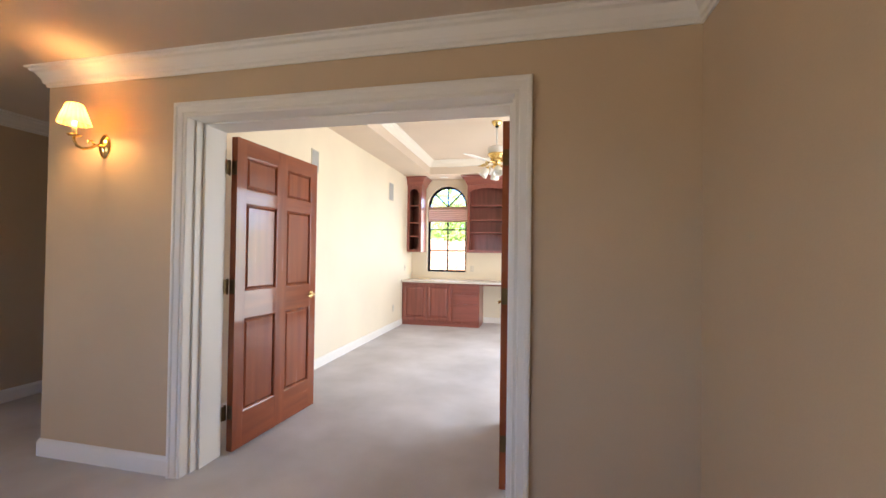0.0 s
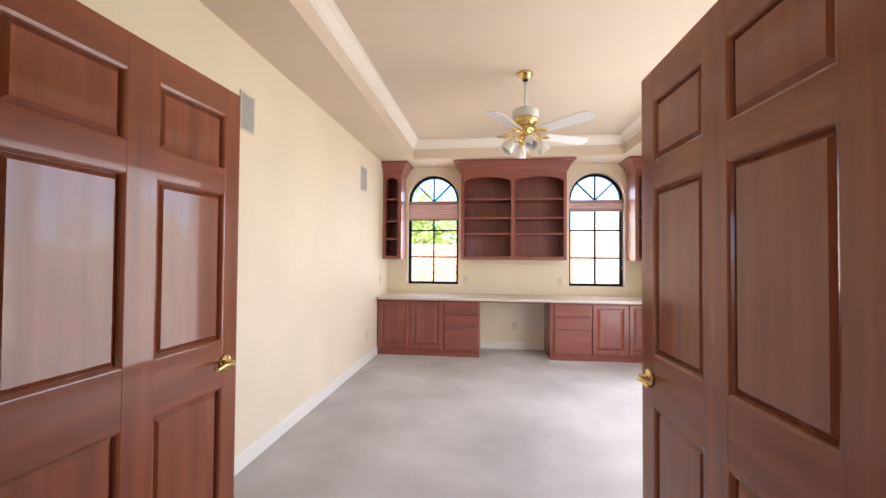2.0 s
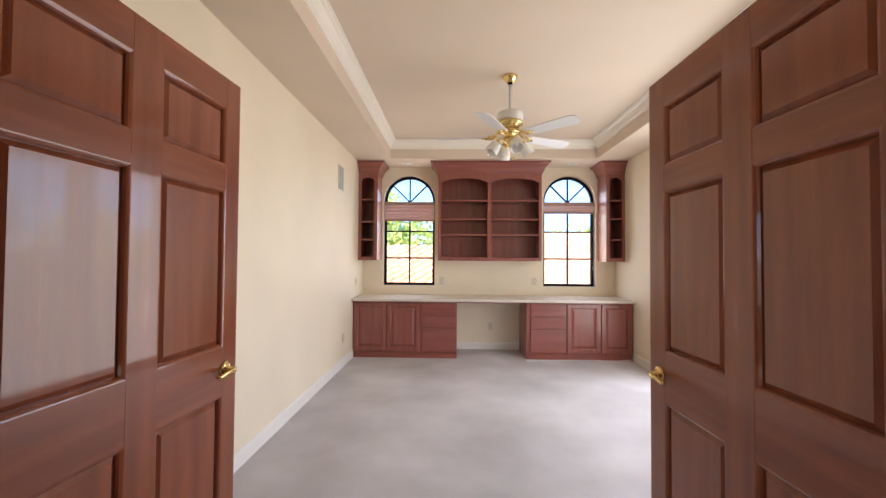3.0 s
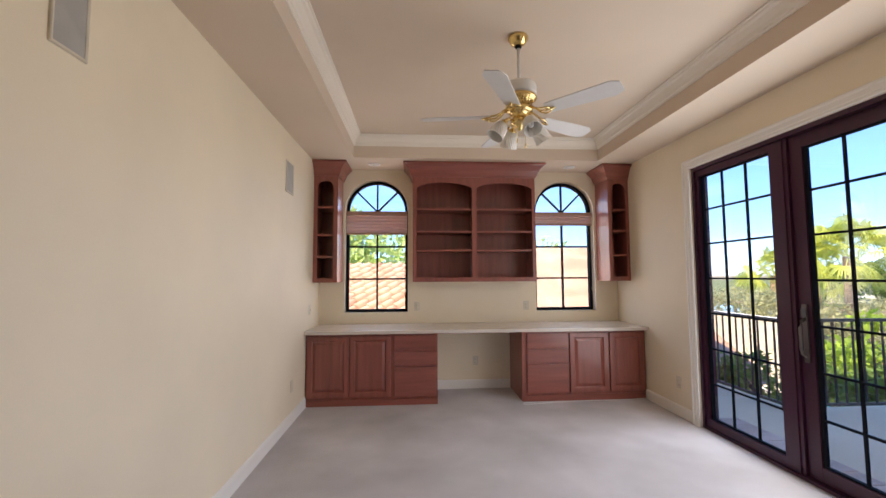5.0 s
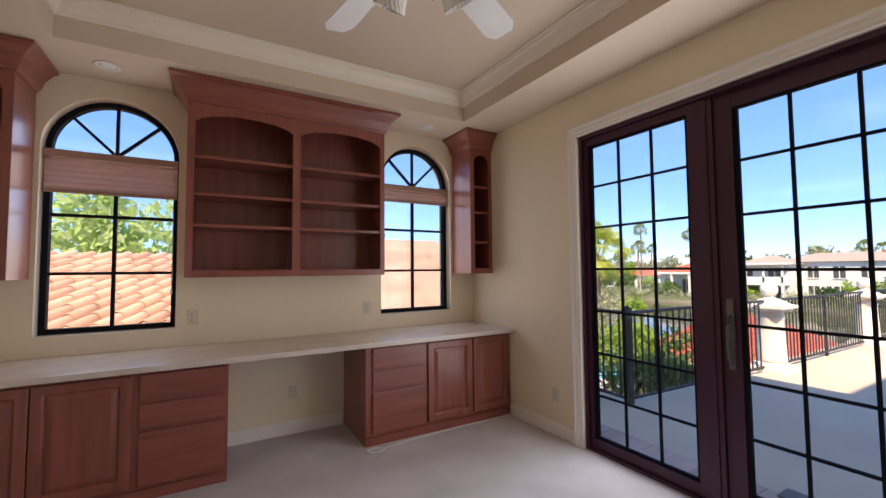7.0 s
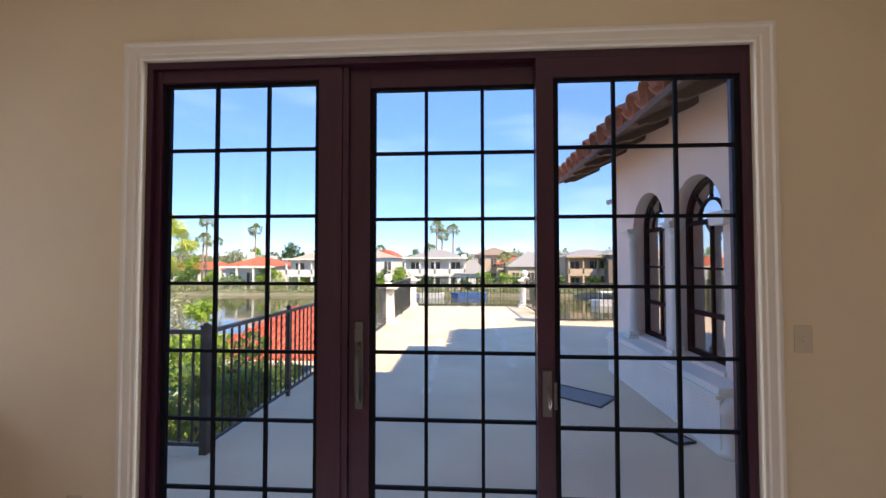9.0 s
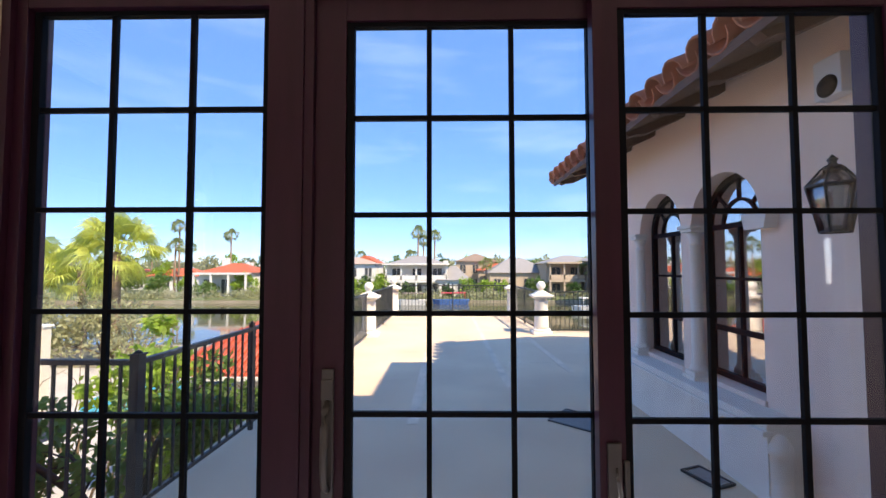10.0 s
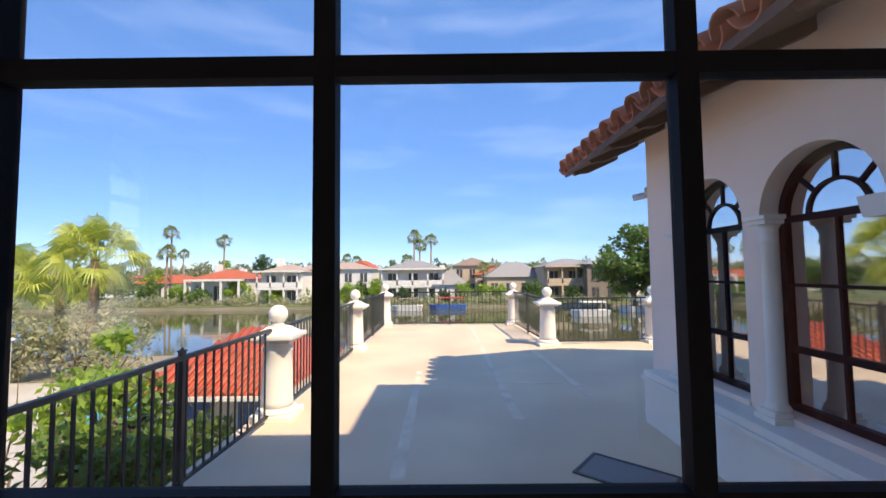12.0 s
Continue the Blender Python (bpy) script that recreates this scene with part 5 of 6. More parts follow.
def leaf_cloud(name, clumps, per, size, material, parent, seed):
    """Many small leaf blades scattered on the shells of clumps (x, y, z, r)."""
    g = np.random.default_rng(seed)
    vs, fs = [], []
    for cx, cy, cz, r in clumps:
        n = int(per * r * r)
        d = g.normal(size=(n, 3))
        d /= np.linalg.norm(d, axis=1)[:, None]
        rad = r * (0.55 + 0.5 * g.random(n)) * (1 + 0.25 * np.sin(5 * d[:, 0] + cx) * np.cos(4 * d[:, 1] + cy))
        c = np.array((cx, cy, cz)) + d * rad[:, None] * (1, 1, 0.85)
        a = g.normal(size=(n, 3)) * 0.8 + d
        a /= np.linalg.norm(a, axis=1)[:, None]
        b = np.cross(a, g.normal(size=(n, 3)))
        b /= np.linalg.norm(b, axis=1)[:, None]
        s = size * (0.6 + 0.8 * g.random(n))[:, None]
        quad = np.stack((c - a * s, c + b * s * 0.45, c + a * s, c - b * s * 0.45), 1)
        base = len(vs)
        vs.extend(quad.reshape(-1, 3).tolist())
        fs.extend((base + 4 * i, base + 4 * i + 1, base + 4 * i + 2, base + 4 * i + 3) for i in range(n))
    me = bpy.data.meshes.new(name)
    me.from_pydata(vs, [], fs)
    me.materials.append(material)
    ob = new(name, me)
    ob.parent = parent
    return ob


def clump_set(seed, n, rx, ry, z0, z1, r0, r1):
    g = random.Random(seed)
    return [(g.uniform(-rx, rx), g.uniform(-ry, ry), g.uniform(z0, z1), g.uniform(r0, r1)) for _ in range(n)]


def tree(name, x, y, z, height, spread, material, label, seed, per=160, size=0.12, trunk_share=0.35):
    g = random.Random(seed)
    t = thing(name, label, "tree" if "tree" in name else "shrub", pose(x, y, z))
    zc = height * trunk_share
    b = bmesh.new()
    tube(b, [(0, 0, -0.1), (0.05 * height * g.uniform(-1, 1), 0, zc * 0.6), (0.04 * height * g.uniform(-1, 1), 0.03 * height, zc * 1.3)], 0.035 * height, 9, 0.02 * height)
    clumps = []
    for i in range(9):
        a = 2 * math.pi * i / 9 + g.uniform(-0.3, 0.3)
        rr, zz = spread * g.uniform(0.3, 0.8), zc + (height - zc) * g.uniform(0.2, 0.8)
        end = (rr * math.cos(a), rr * math.sin(a), zz)
        tube(b, [(0, 0.02 * height, zc * g.uniform(0.7, 1.2)), (end[0] * 0.5, end[1] * 0.5, (zc + zz) / 2), end], 0.014 * height, 6, 0.004 * height)
        clumps.append((*end, spread * g.uniform(0.28, 0.45)))
    part("trunk", b, BARK, t)
    for i in range(16):
        a, k = g.uniform(0, 2 * math.pi), g.uniform(0, 1)
        zz = zc + (height - zc) * k
        rr = spread * 0.85 * math.sqrt(max(0.05, 1 - (2 * k - 0.9) ** 2)) * g.uniform(0.4, 1)
        clumps.append((rr * math.cos(a), rr * math.sin(a), zz, spread * g.uniform(0.2, 0.36)))
    leaf_cloud("crown", clumps, per, size, material, t, seed)
    return t


def palm(x, y, z, height, crown, label, seed, drop=0.35, fronds=38, segs=9, name="palm_tree", frond=None):
    g = random.Random(seed)
    t = thing(name, label, "palm tree", pose(x, y, z))
    b = bmesh.new()
    tube(b, [(0, 0, -0.2), (g.uniform(-0.1, 0.1), 0.05, height * 0.4), (g.uniform(-0.1, 0.1), g.uniform(-0.1, 0.1), height)], 0.16 + crown * 0.05, 10, 0.10 + crown * 0.03)
    part("trunk", b, PALMBARK, t)
    vs, fs = [], []
    for k in range(fronds):
        a = g.uniform(0, 2 * math.pi)
        el = 1.45 - 2.3 * g.random() ** 1.3
        ln = crown * g.uniform(0.75, 1.1)
        dirv = Vector((math.cos(a), math.sin(a), 0))
        side = Vector((-dirv.y, dirv.x, 0))
        # stalk, then a fan of drooping blades
        hub = Vector((0, 0, height)) + (dirv * math.cos(el) + Vector((0, 0, math.sin(el)))) * ln * 0.58
        b0 = len(vs)
        vs += [Vector((0, 0, height - 0.1)) + side * 0.02, Vector((0, 0, height - 0.1)) - side * 0.02, hub - side * 0.015, hub + side * 0.015]
        fs.append((b0, b0 + 1, b0 + 2, b0 + 3))
        fwd = (dirv * math.cos(el) + Vector((0, 0, math.sin(el))))
        side = Matrix.Rotation(g.uniform(-1.1, 1.1), 3, fwd) @ side
        for j in range(segs):
            th = (j / (segs - 1) - 0.5) * 3.4
            d = (fwd * math.cos(th) + side * math.sin(th)).normalized()
            mid = hub + d * ln * 0.22
            tip = hub + d * ln * g.uniform(0.38, 0.46) + Vector((0, 0, -ln * drop * g.uniform(0.5, 1.2)))
            wv = (fwd.cross(side).cross(d)).normalized() * ln * (0.34 / segs)
            b0 = len(vs)
            vs += [hub, mid + wv, tip, mid - wv]
            fs.append((b0, b0 + 1, b0 + 2, b0 + 3))
    me = bpy.data.meshes.new("crown")
    me.from_pydata([tuple(v) for v in vs], [], fs)
    me.materials.append(frond or FROND)
    new("crown", me).parent = t
    return t


def place(px_right, dist):
    """A point of the ground plan by its bearing from the patio door and its distance east."""
    return dist, 2.76 - px_right * dist


# vine and shrubs below the terrace edge
sh = thing("climbing_vine", "bright green leafy vine climbing beside the terrace railing", "vine", pose(9.6, 7.4, -3.25))
bm = bmesh.new()
for i in range(7):
    g = random.Random(40 + i)
    tube(bm, [(g.uniform(-2, 2), g.uniform(-0.8, 0.8), 0), (g.uniform(-2, 2), g.uniform(-0.8, 0.8), 1.5), (g.uniform(-2, 2), g.uniform(-0.7, 0.7), 3.0)], 0.05, 6, 0.02)
part("stems", bm, BARK, sh)
leaf_cloud("foliage", clump_set(3, 16, 1.6, 0.6, 0.4, 1.8, 0.25, 0.42) + [(-0.2, 0.3, 3.15, 0.42), (0.4, 0.6, 3.0, 0.42), (0.9, 0.9, 2.9, 0.4), (-0.8, 0.1, 2.6, 0.4)], 900, 0.075, LEAF, sh, 11)
tree("shrub", 10.8, 8.7, -3.25, 3.8, 1.1, LEAF, "bright green leafy shrub beside the cabana", 30, 620, 0.09, 0.15)
tree("shrub", 7.2, 10.6, -3.25, 1.6, 0.8, LEAF, "leafy green shrub below the balcony", 32, 420, 0.09, 0.15)


def limb_tree(x, y, z, limbs, label, seed):
    """A tree of crooked dark limbs with loose sprays of broad leaves at their ends."""
    g = random.Random(seed)
    t = thing("garden_tree", label, "tree", pose(x, y, z))
    b = bmesh.new()
    tube(b, [(0, 0, -0.1), (0.06, 0.04, 0.7), (-0.04, 0.1, 1.4), (0.05, 0.05, 1.9)], 0.12, 10, 0.08)
    clumps = []
    for ax, ay, h in limbs:
        p0 = Vector((0.03, 0.06, g.uniform(1.2, 1.8)))
        p3 = Vector((ax, ay, h))
        p1 = p0.lerp(p3, 0.35) + Vector((g.uniform(-0.15, 0.15), g.uniform(-0.15, 0.15), 0.12))
        p2 = p0.lerp(p3, 0.7) + Vector((g.uniform(-0.2, 0.2), g.uniform(-0.2, 0.2), 0.22))
        tube(b, [p0, p1, p2, p3], 0.055, 7, 0.018)
        for k in range(5):
            e = p2.lerp(p3, g.uniform(0.2, 1.0)) + Vector((g.uniform(-0.5, 0.5), g.uniform(-0.5, 0.5), g.uniform(-0.25, 0.45)))
            tube(b, [p2.lerp(p3, 0.2 * k), (p2 + e) / 2 + Vector((0, 0, 0.08)), e], 0.014, 5, 0.004)
            clumps.append((*e, g.uniform(0.20, 0.36)))
    part("trunk", b, DARKBARK, t)
    leaf_cloud("crown", clumps, 1900, 0.065, LEAF_MID, t, seed)
    return t


DARKBARK = surface("dark_bark", (0.06, 0.05, 0.045), 0.9, vary=0.15, scale=3, grain=25, bump=0.6, depth=0.02)
limb_tree(7.3, 6.6, -3.25, ((-1.2, -0.5, 2.6), (-0.7, 0.5, 3.1), (0.2, -0.9, 3.0), (0.9, -0.5, 3.2), (1.3, 0.2, 2.7), (0.3, 0.8, 2.5), (-1.5, 0.3, 2.1), (1.6, -0.7, 2.4), (0.8, -0.9, 1.9)), "dark-limbed leafy tree in the shade beside the terrace railing", 71)
# bare-branched and olive trees towards the lake
tree("olive_tree", 21.5, 22.5, -3.3, 3.4, 2.0, LEAF_OLIVE, "sparse olive-green tree by the lake", 51, 240, 0.12, 0.15)
tree("olive_tree", 21.0, 25.5, -3.3, 3.9, 2.4, LEAF_OLIVE, "sparse olive-green tree by the lake", 52, 240, 0.12, 0.15)
tree("olive_tree", 22.0, 17.6, -3.3, 2.7, 1.9, LEAF_OLIVE, "low olive-green bush by the lake", 54, 110, 0.11, 0.12)
tree("olive_tree", 23.0, 20.2, -3.3, 3.4, 2.3, LEAF_OLIVE, "sparse olive-green tree by the lake", 55, 100, 0.12, 0.15)
tree("olive_tree", 14.0, 22.0, -3.3, 4.6, 2.6, LEAF_OLIVE, "sparse olive-green tree beyond the pool", 53, 200, 0.12, 0.15)
bare = thing("bare_shrub", "leafless grey branched shrub below the terrace", "shrub", pose(9.4, 8.9, -3.2))
bm = bmesh.new()
g = random.Random(8)
for i in range(26):
    a, e = g.uniform(0, 6.28), g.uniform(0.3, 1.3)
    p = Vector((0, 0, 0.2))
    d = Vector((math.cos(a) * math.cos(e), math.sin(a) * math.cos(e), math.sin(e)))
    pts = [p]
    for j in range(4):
        d = (d + Vector((g.uniform(-0.4, 0.4), g.uniform(-0.4, 0.4), g.uniform(-0.2, 0.3)))).normalized()
        pts.append(pts[-1] + d * 0.85)
    tube(bm, pts, 0.03, 5, 0.005)
    for q in pts[2:]:
        tube(bm, [q, q + Vector((g.uniform(-0.3, 0.3), g.uniform(-0.3, 0.3), 0.25)), q + Vector((g.uniform(-0.5, 0.5), g.uniform(-0.5, 0.5), 0.45))], 0.009, 5, 0.003)
part("branches", bm, BARK, bare)
palm(24.0, 20.4, -3.25, 5.6, 2.5, "fan palm with pale yellow-green fronds by the lake", 61, 0.22, 64, 21)
palm(26.6, 24.6, -3.25, 4.6, 2.5, "fan palm with pale yellow-green fronds by the lake", 62, 0.22, 36, 19)
palm(26.0, 27.0, -3.25, 4.6, 2.5, "fan palm with pale yellow-green fronds by the lake", 63, 0.22, 36, 19)
for k, (px, dist, h, cr) in enumerate(((-0.652, 92, 14.6, 2.0), (-0.660, 84, 9.8, 2.2), (-0.625, 105, 10.5, 1.6), (-0.525, 90, 12.4, 1.9), (-0.073, 88, 12.6, 2.0), (-0.060, 90, 11.0, 1.8), (-0.033, 92, 12.2, 1.9), (-0.235, 110, 9.0, 1.8), (-0.212, 112, 8.6, 1.7), (0.090, 86, 6.0, 1.9), (0.325, 76, 5.2, 2.0), (-0.09, 100, 8.0, 2.2), (-0.72, 100, 8.6, 2.0))):
    x, y = place(px, dist)
    palm(x, y, -3.95, h, cr, "tall fan palm on the far lake bank" if h > 9 else "fan palm on the far lake bank", 70 + k, 0.25, 44, 9, frond=FROND_GREEN)
x, y = place(0.435, 62)
tree("shade_tree", x, y, -4.6, 12.6, 4.6, LEAF_MID, "large full green shade tree on the far bank", 91, 110, 0.32, 0.22)
x, y = place(0.49, 60)
tree("shade_tree", x, y, -4.6, 11.0, 4.2, LEAF_DARK, "large dark green shade tree on the far bank", 92, 100, 0.32, 0.22)
for k, (px, dist, h, sp) in enumerate(((-0.43, 98, 9.0, 4.5), (-0.49, 78, 4.2, 2.4), (-0.58, 76, 2.6, 2.2), (-0.20, 77, 3.4, 2.0), (-0.155, 80, 4.0, 2.2), (-0.23, 78, 3.0, 2.0), (0.052, 76, 3.2, 1.4), (0.09, 78, 3.0, 1.6), (-0.13, 115, 8.5, 3.0), (0.15, 120, 8.0, 3.0), (-0.68, 95, 6.5, 4.0), (-0.78, 90, 7.0, 4.5), (-0.85, 80, 6.0, 4.0), (0.06, 130, 9.0, 4.5), (0.2, 140, 8.0, 5.0), (0.30, 74, 2.6, 1.6), (-0.40, 76, 3.0, 1.8), (-0.35, 79, 4.4, 2.2), (-0.28, 76, 2.4, 1.6), (-0.63, 78, 3.4, 2.0), (-0.70, 77, 4.4, 2.4), (0.00, 75, 2.2, 1.3), (0.13, 76, 2.8, 1.6), (0.21, 77, 3.6, 1.8), (-0.10, 76, 2.6, 1.6), (-0.53, 112, 8.4, 3.6), (-0.30, 125, 9.6, 4.0), (-0.02, 120, 9.0, 3.4))):
    x, y = place(px, dist)
    tree("bank_tree", x, y, -3.95, h, sp, (LEAF_DARK, LEAF, LEAF_MID)[k % 3], "rounded green garden tree on the far bank", 120 + k, 70, 0.3, 0.12)


# far tree belt and bank shrubs
g = random.Random(77)
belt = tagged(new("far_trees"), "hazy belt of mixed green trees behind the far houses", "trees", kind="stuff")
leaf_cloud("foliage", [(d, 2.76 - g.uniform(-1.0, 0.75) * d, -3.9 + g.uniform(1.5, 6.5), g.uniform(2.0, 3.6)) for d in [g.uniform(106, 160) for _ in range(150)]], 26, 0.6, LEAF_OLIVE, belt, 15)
banks = tagged(new("bank_shrubs"), "low green and olive shrubs along the far bank", "shrubs", kind="stuff")
leaf_cloud("foliage", [(g.uniform(70.5, 75), 2.76 - g.uniform(-0.95, 0.6) * 70, -4.0 + g.uniform(0.0, 1.0), g.uniform(0.4, 1.4)) for _ in range(170)], 90, 0.22, LEAF_OLIVE, banks, 16)


def hedge(px, dist, length, height, label, seed):
    x, y = place(px, dist)
    h = thing("hedge", label, "hedge", pose(x, y, -3.9))
    b = bmesh.new()
    for k in range(max(2, int(length / 1.5))):
        yy = -length / 2 + 0.5 + k * 1.5
        tube(b, [(0, yy, -0.1), (0.1, yy + 0.1, height * 0.5), (0, yy, height * 0.8)], 0.08, 6, 0.03)
    part("stems", b, BARK, h)
    g = random.Random(seed)
    n = int(length * height * 1.6)
    leaf_cloud("foliage", [(g.uniform(-0.5, 0.5), g.uniform(-length / 2, length / 2), g.uniform(0.4, height - 0.3), g.uniform(0.55, 0.85)) for _ in range(n)], 60, 0.2, LEAF, h, seed)


hedge(-0.222, 75, 5.2, 3.6, "tall clipped bright green hedge on the far bank", 301)
hedge(-0.165, 76, 3.0, 4.2, "rounded green hedge beside the white house", 302)
hedge(0.045, 74, 2.0, 3.4, "clipped green hedge on the far bank", 303)
hedge(-0.46, 75, 2.6, 3.0, "clipped green hedge beside the red-roofed house", 304)
hedge(0.42, 73, 3.2, 2.6, "clipped dark green hedge on the far bank", 305)

# ---- houses on the far bank ----
WHITEWALL = surface("white_render", (0.74, 0.70, 0.64), 0.8, vary=0.03, scale=0.5, grain=20, bump=0.1, depth=0.01)
TANWALL = surface("tan_render", (0.55, 0.42, 0.30), 0.8, vary=0.04, scale=0.5, grain=20, bump=0.1, depth=0.01)
DARKWALL = surface("brown_render", (0.24, 0.19, 0.15), 0.8, vary=0.04, scale=0.5, grain=20, bump=0.1, depth=0.01)
GREYROOF = surface("grey_roof_tile", (0.30, 0.28, 0.27), 0.8, vary=0.08, scale=1.5, grain=14, bump=0.5, depth=0.03, stretch=(1, 4, 1))
REDROOF = surface("red_roof_tile", (0.50, 0.12, 0.055), 0.8, vary=0.1, scale=1.5, grain=14, bump=0.5, depth=0.03, stretch=(1, 4, 1))
TANROOF = surface("tan_roof_tile", (0.45, 0.33, 0.26), 0.8, vary=0.08, scale=1.5, grain=14, bump=0.5, depth=0.03, stretch=(1, 4, 1))
DARKGLASS = surface("dark_far_glass", (0.07, 0.075, 0.08), 0.08, vary=0.05, scale=1, grain=10, bump=0)


def house(px, dist, width, depth, eave, ridge, wall, roof_m, label, storeys=2, gable=False, arcade=False, chimney=False, balcony=False):
    x, y = place(px, dist)
    h = thing("house", label, "house", pose(x, y, -3.9))
    w = width / 2
    b = bmesh.new()
    box(b, 0, depth, -w, w, 0, eave)
    part("wall", b, wall, h)
    b = bmesh.new()
    o = 0.5
    if gable:
        prism(b, [(-w - o, eave - 0.1), (w + o, eave - 0.1), (0, ridge)], -o, depth + o, "yz")
    else:
        lo = [b.verts.new(p) for p in ((-o, -w - o, eave), (depth + o, -w - o, eave), (depth + o, w + o, eave), (-o, w + o, eave))]
        k = min(depth / 2, w * 0.8)
        hi = [b.verts.new((depth / 2, -w + k, ridge)), b.verts.new((depth / 2, w - k, ridge))]
        fs = [b.faces.new(lo[::-1]), b.faces.new((lo[0], lo[1], hi[0])), b.faces.new((lo[1], lo[2], hi[1], hi[0])), b.faces.new((lo[2], lo[3], hi[1])), b.faces.new((lo[3], lo[0], hi[0], hi[1]))]
        bmesh.ops.recalc_face_normals(b, faces=fs)
    rf = part("roof", b, roof_m, h)
    if chimney:
        b = bmesh.new()
        box(b, depth * 0.4, depth * 0.4 + 1.2, w * 0.35, w * 0.35 + 1.0, eave, ridge + 1.0)
        part("chimney", b, wall, rf)
    n = max(2, int(width / 3))
    for s in range(storeys):
        z = 0.4 + s * eave / storeys
        for i in range(n):
            c = -w + width * (i + 0.5) / n
            hw = width / n * 0.22
            b = bmesh.new()
            box(b, -0.06, 0.02, c - hw, c + hw, z + 0.1, z + eave / storeys * 0.62)
            wi = part("window", b, DARKGLASS, h, "dark window")
            b = bmesh.new()
            box(b, -0.10, 0.0, c - 0.05, c + 0.05, z + 0.1, z + eave / storeys * 0.62)
            box(b, -0.14, 0.0, c - hw - 0.1, c + hw + 0.1, z - 0.02, z + 0.1)
            part("frame", b, wall, wi)
    if arcade or balcony:
        m = max(3, int(width / 2.6))
        z0 = eave / storeys
        b = bmesh.new()
        box(b, -2.2, -0.06, -w, w, z0 - 0.35, z0)
        part("balcony", b, wall, h)
        for i in range(m + 1):
            c = -w + 0.2 + (width - 0.4) * i / m
            b = bmesh.new()
            box(b, -2.15, -1.85, c - 0.16, c + 0.16, 0, z0 - 0.35)
            if balcony:
                box(b, -2.15, -1.9, c - 0.12, c + 0.12, z0, eave - 0.05)
            part("column", b, wall, h)
        if balcony:
            b = bmesh.new()
            box(b, -2.15, -2.05, -w, w, z0 + 0.05, z0 + 0.95)
            part("balustrade", b, wall, h)
            b = bmesh.new()
            box(b, -2.6, 0.0, -w - 0.4, w + 0.4, eave - 0.05, eave + 0.25)
            part("fascia", b, wall, h)
    return h


house(-0.535, 78, 10.0, 9, 4.4, 6.2, WHITEWALL, REDROOF, "white lakeside house with red tile hip roof", 1, arcade=True, chimney=True)
house(-0.475, 84, 9.0, 8, 3.6, 5.4, WHITEWALL, REDROOF, "white lakeside house with red tile roof", 1, chimney=True)
house(-0.665, 92, 12.0, 8, 3.4, 5.2, WHITEWALL, REDROOF, "low white lakeside house with red tile roof", 1)
house(-0.385, 77, 7.5, 8, 5.6, 7.0, WHITEWALL, TANROOF, "white two-storey lakeside house with balcony", 2, balcony=True, chimney=True)
house(-0.265, 82, 15.0, 8, 6.0, 7.4, WHITEWALL, TANROOF, "long white lakeside house with tan roof", 2, gable=False)
house(-0.20, 86, 5.0, 8, 6.2, 7.8, WHITEWALL, REDROOF, "white gabled lakeside house", 2, gable=True)
house(-0.075, 79, 11.5, 9, 5.8, 7.6, WHITEWALL, GREYROOF, "white modern lakeside house with balcony columns", 2, balcony=True)
house(0.012, 77, 5.5, 8, 3.0, 5.6, WHITEWALL, GREYROOF, "white lakeside house with steep grey roof", 1, chimney=True)
house(0.065, 98, 9.0, 8, 6.8, 8.6, TANWALL, TANROOF, "tan two-storey house with gable", 2, gable=True)
house(0.115, 94, 8.0, 8, 4.6, 6.2, TANWALL, REDROOF, "tan house with red tile roof", 1)
house(0.17, 84, 12.0, 9, 4.2, 7.2, TANWALL, GREYROOF, "tan lakeside house with grey tile roof", 1)
house(0.30, 78, 10.5, 9, 6.0, 7.6, TANWALL, GREYROOF, "tan two-storey lakeside house with grey roof", 2, balcony=True)
house(0.37, 74, 5.5, 9, 6.4, 7.2, DARKWALL, GREYROOF, "dark brown two-storey lakeside house", 2)
house(-0.80, 100, 14.0, 9, 3.6, 5.2, WHITEWALL, REDROOF, "low white lakeside house with red tile roof", 1)
house(0.52, 84, 12.0, 9, 5.0, 7.0, WHITEWALL, TANROOF, "white two-storey lakeside house with tan roof", 2)


def boat(px, dist, ln, hull_m, top_m, label):
    x, y = place(px, dist)
    b0 = thing("boat", label, "boat", pose(x, y, -4.5))
    b = bmesh.new()
    pts = [(-ln / 2, -0.9), (ln * 0.3, -0.9), (ln / 2, 0), (ln * 0.3, 0.9), (-ln / 2, 0.9)]
    lo = [b.verts.new((q[1] * 0.75, q[0] * 0.92, -0.1)) for q in pts]
    hi = [b.verts.new((q[1], q[0], 0.8)) for q in pts]
    fs = [b.faces.new(lo[::-1]), b.faces.new(hi)] + [b.faces.new((lo[i], lo[(i + 1) % 5], hi[(i + 1) % 5], hi[i])) for i in range(5)]
    bmesh.ops.recalc_face_normals(b, faces=fs)
    part("hull", b, hull_m, b0)
    b = bmesh.new()
    box(b, -0.8, 0.8, -ln * 0.4, ln * 0.25, 1.75, 1.9, 0.05)
    for yy in (-ln * 0.38, ln * 0.22):
        for xx in (-0.75, 0.75):
            tube(b, [(xx, yy, 0.8), (xx, yy, 1.76)], 0.03, 6)
    part("canopy", b, top_m, b0)


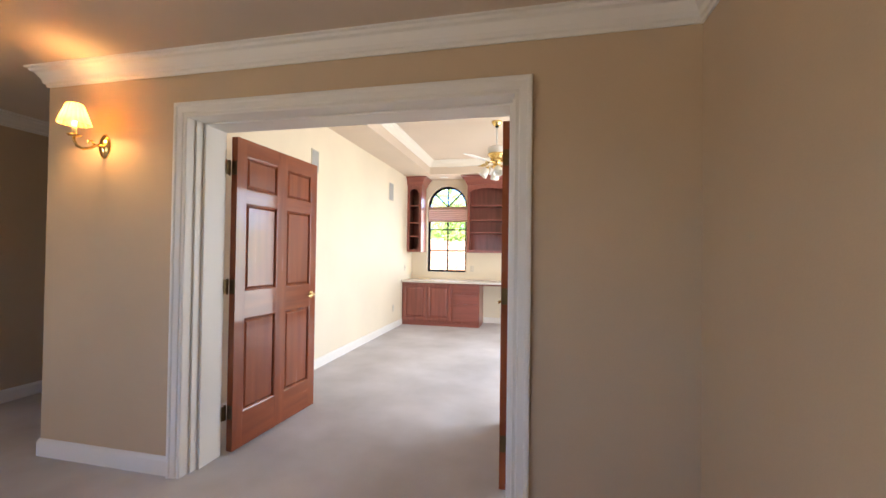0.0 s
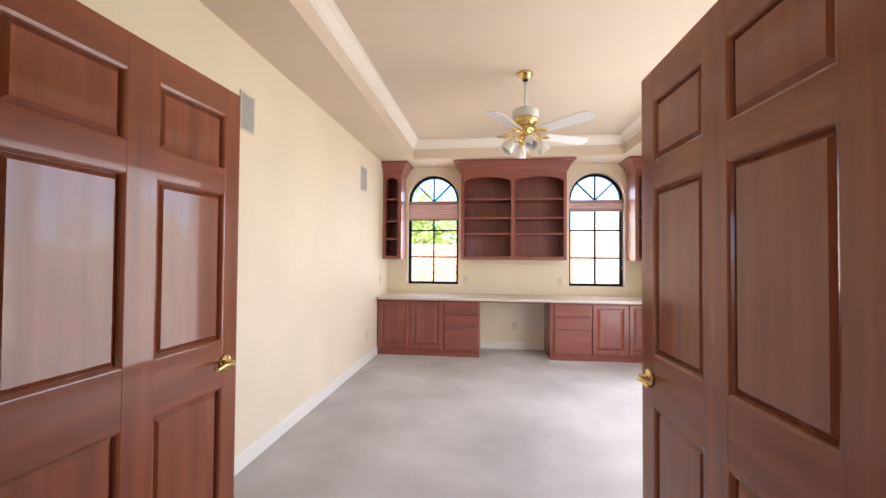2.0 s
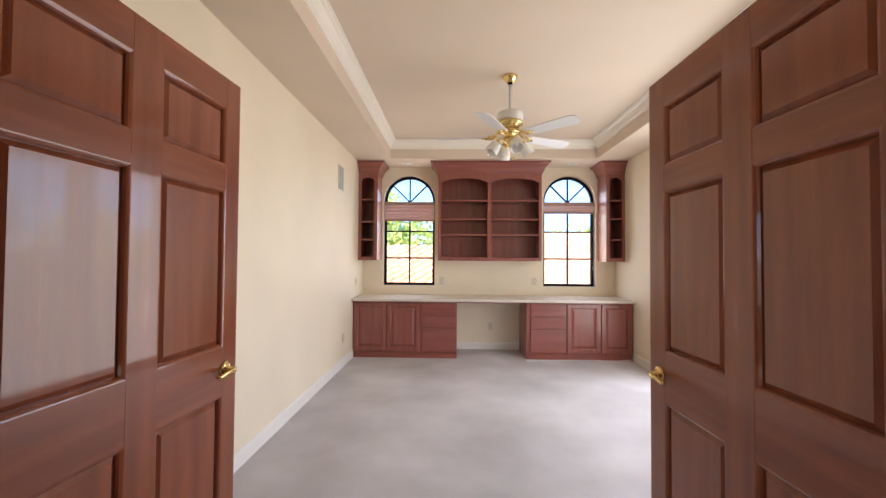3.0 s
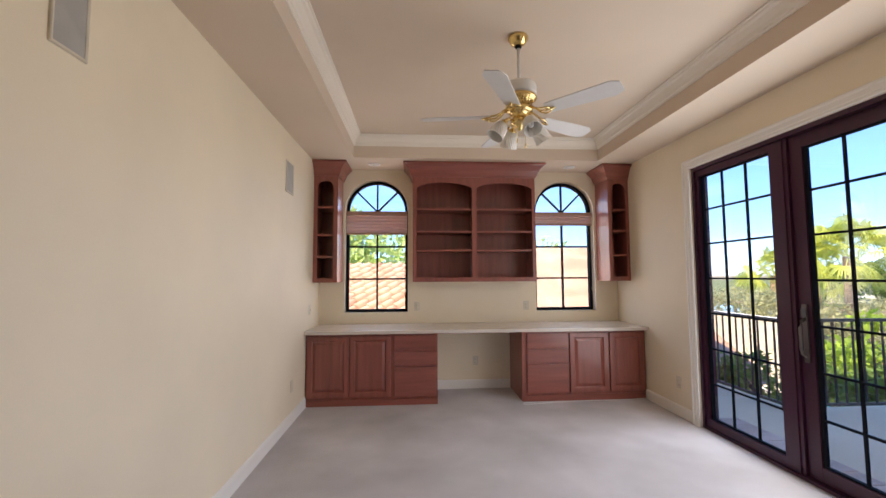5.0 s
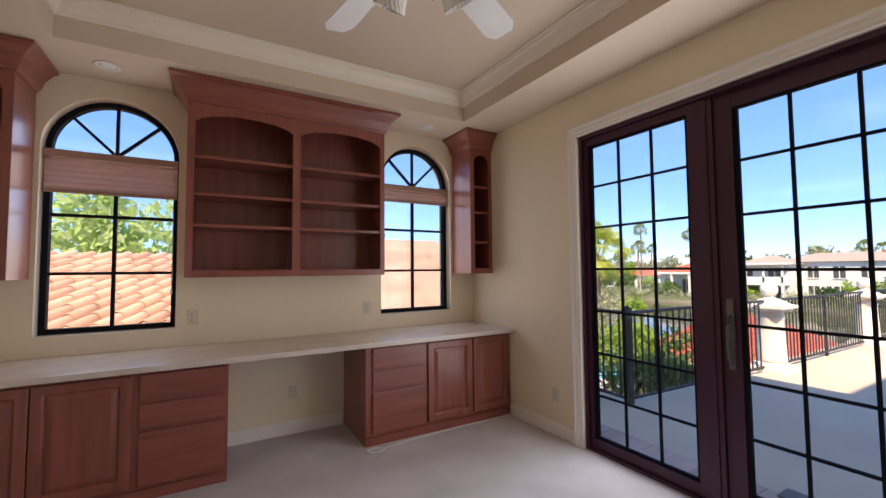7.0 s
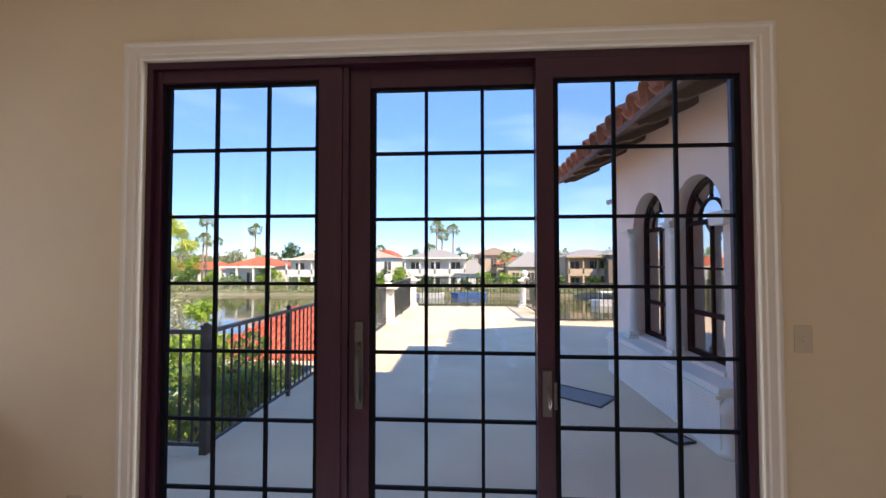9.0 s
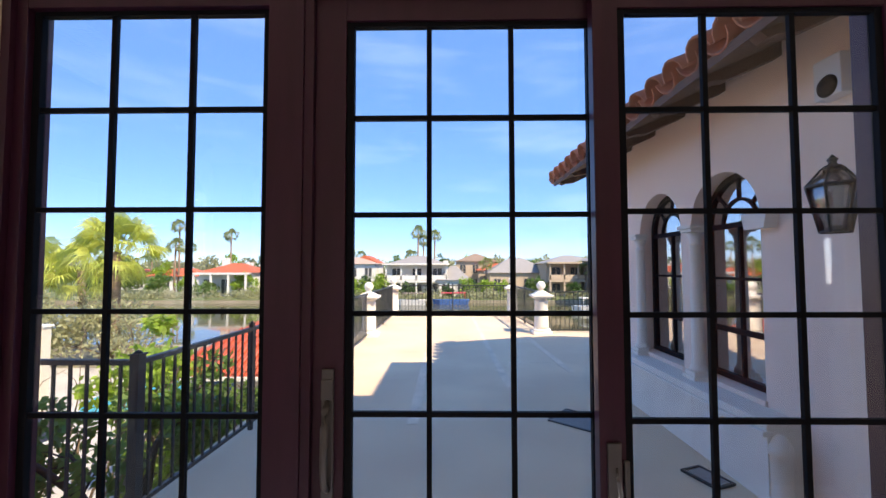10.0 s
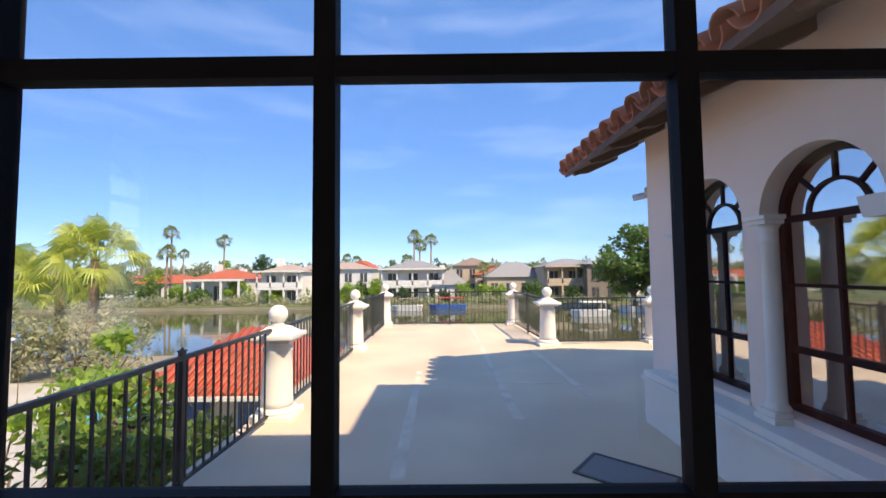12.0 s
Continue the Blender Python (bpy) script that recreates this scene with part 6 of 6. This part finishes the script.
BLUECLOTH = surface("blue_canvas", (0.06, 0.16, 0.42), 0.8, vary=0.05, scale=2, grain=20, bump=0.1, depth=0.01)
REDCLOTH = surface("red_canvas", (0.5, 0.05, 0.06), 0.8, vary=0.05, scale=2, grain=20, bump=0.1, depth=0.01)
boat(0.005, 68, 6.0, BLUECLOTH, REDCLOTH, "moored boat with blue hull cover and red canopy")
boat(0.33, 57, 5.0, WHITEWALL, WHITEWALL, "white moored pontoon boat")
boat(-0.09, 67, 5.0, WHITEWALL, DARKWALL, "white moored boat with dark canopy")
boat(0.45, 62, 6.5, WHITEWALL, WHITEWALL, "white moored boat by the far bank")

# ---- red-roofed cabana by the pool ----
cab = thing("cabana", "low garden cabana with glossy red tile hip roof", "cabana", pose(15.6, 8.2, -3.25))
bm = bmesh.new()
box(bm, -1.9, 1.9, -1.7, 1.7, 0, 2.0)
part("wall", bm, WHITEWALL, cab)
for s in (-1, 1):
    bm = bmesh.new()
    box(bm, -1.93, -1.895, s * 0.8 - 0.45, s * 0.8 + 0.45, 0.2, 1.75)
    part("door", bm, BLUECLOTH, cab, "blue door")
bm = bmesh.new()
lo = [bm.verts.new(p) for p in ((-2.5, -2.3, 1.95), (2.5, -2.3, 1.95), (2.5, 2.3, 1.95), (-2.5, 2.3, 1.95))]
hi = [bm.verts.new(p) for p in ((0.2, -0.5, 3.15), (0.2, 0.5, 3.15))]
fs = [bm.faces.new(lo[::-1]), bm.faces.new((lo[0], lo[1], hi[0])), bm.faces.new((lo[1], lo[2], hi[1], hi[0])), bm.faces.new((lo[2], lo[3], hi[1])), bm.faces.new((lo[3], lo[0], hi[0], hi[1]))]
bmesh.ops.recalc_face_normals(bm, faces=fs)
croof = part("roof", bm, REDTILE, cab, "glossy red tile roof")
for i in range(22):
    y = -2.2 + i * 0.21
    k = max(0.0, 1 - abs(y) / 2.3) * 2.3 / 1.8
    run = 2.7 * min(1.0, k)
    if run < 0.3:
        continue
    b = bmesh.new()
    tube(b, [(-2.52, y, 1.99), (-2.5 + run, y, 1.97 + run * 1.2 / 2.7)], 0.055, 6)
    part("tile_row", b, REDTILE, croof)
bm = bmesh.new()
box(bm, -2.54, 2.54, -2.34, 2.34, 1.84, 1.95, 0.01)
part("fascia", bm, WHITEWALL, cab)

# ---- neighbour's roof seen through the arched windows ----
nb = thing("neighbour_house", "neighbouring stucco house with pale clay barrel-tile roof", "house", pose(-1.0, 9.0, -3.25))
PALECLAY = surface("pale_clay_tile", (0.60, 0.36, 0.25), 0.8, vary=0.12, scale=1.5, grain=40, bump=0.2, depth=0.004, second=(0.46, 0.26, 0.17), per_object=0.18)
bm = bmesh.new()
box(bm, -9.0, 8.5, 0.6, 9.4, 0.0, 3.2)
part("wall", bm, STUCCO, nb)
bm = bmesh.new()
prism(bm, [(0.0, 3.1), (10.0, 3.1), (5.0, 5.08)], -9.5, 3.4, "yz")
prism(bm, [(-1.2, 2.6), (11.0, 2.6), (5.0, 5.6)], 4.6, 9.0, "yz")
nroof = part("roof", bm, PALECLAY, nb, "pale clay barrel-tile roof")
NT = barrel_tile(PALECLAY, 0.13, 0.52)
turn2 = radians(34)
rise2 = 1.98 / 5.0 * math.cos(turn2)
sl2 = math.atan(rise2)
for i in range(26):
    for j in range(13):
        u = 0.02 + j * 0.47 * math.cos(sl2)
        x, y = -7.2 + i * 0.33 + u * math.sin(turn2), u * math.cos(turn2)
        if y > 4.95 or not -3.5 < x < 3.3:
            continue
        o = new("tile", NT)
        o.parent = nroof
        o.matrix_basis = Matrix.Translation((x + rng.uniform(-0.012, 0.012), y, 3.10 + y * 1.98 / 5.0)) @ Matrix.Rotation(math.pi - turn2, 4, "Z") @ Matrix.Rotation(-sl2 + 0.02, 4, "X")
tree("garden_tree", 1.5, 22.0, -3.25, 8.0, 3.6, LEAF_HAZED, "leafy green tree behind the neighbour's roof", 141, 90, 0.22, 0.3)
tree("garden_tree", -3.0, 21.0, -3.25, 7.6, 3.4, LEAF_HAZED, "leafy green tree behind the neighbour's roof", 142, 90, 0.22, 0.3)
tree("garden_tree", 8.5, 24.0, -3.25, 6.5, 3.4, LEAF_HAZED, "leafy green tree behind the neighbour's roof", 143, 90, 0.22, 0.3)
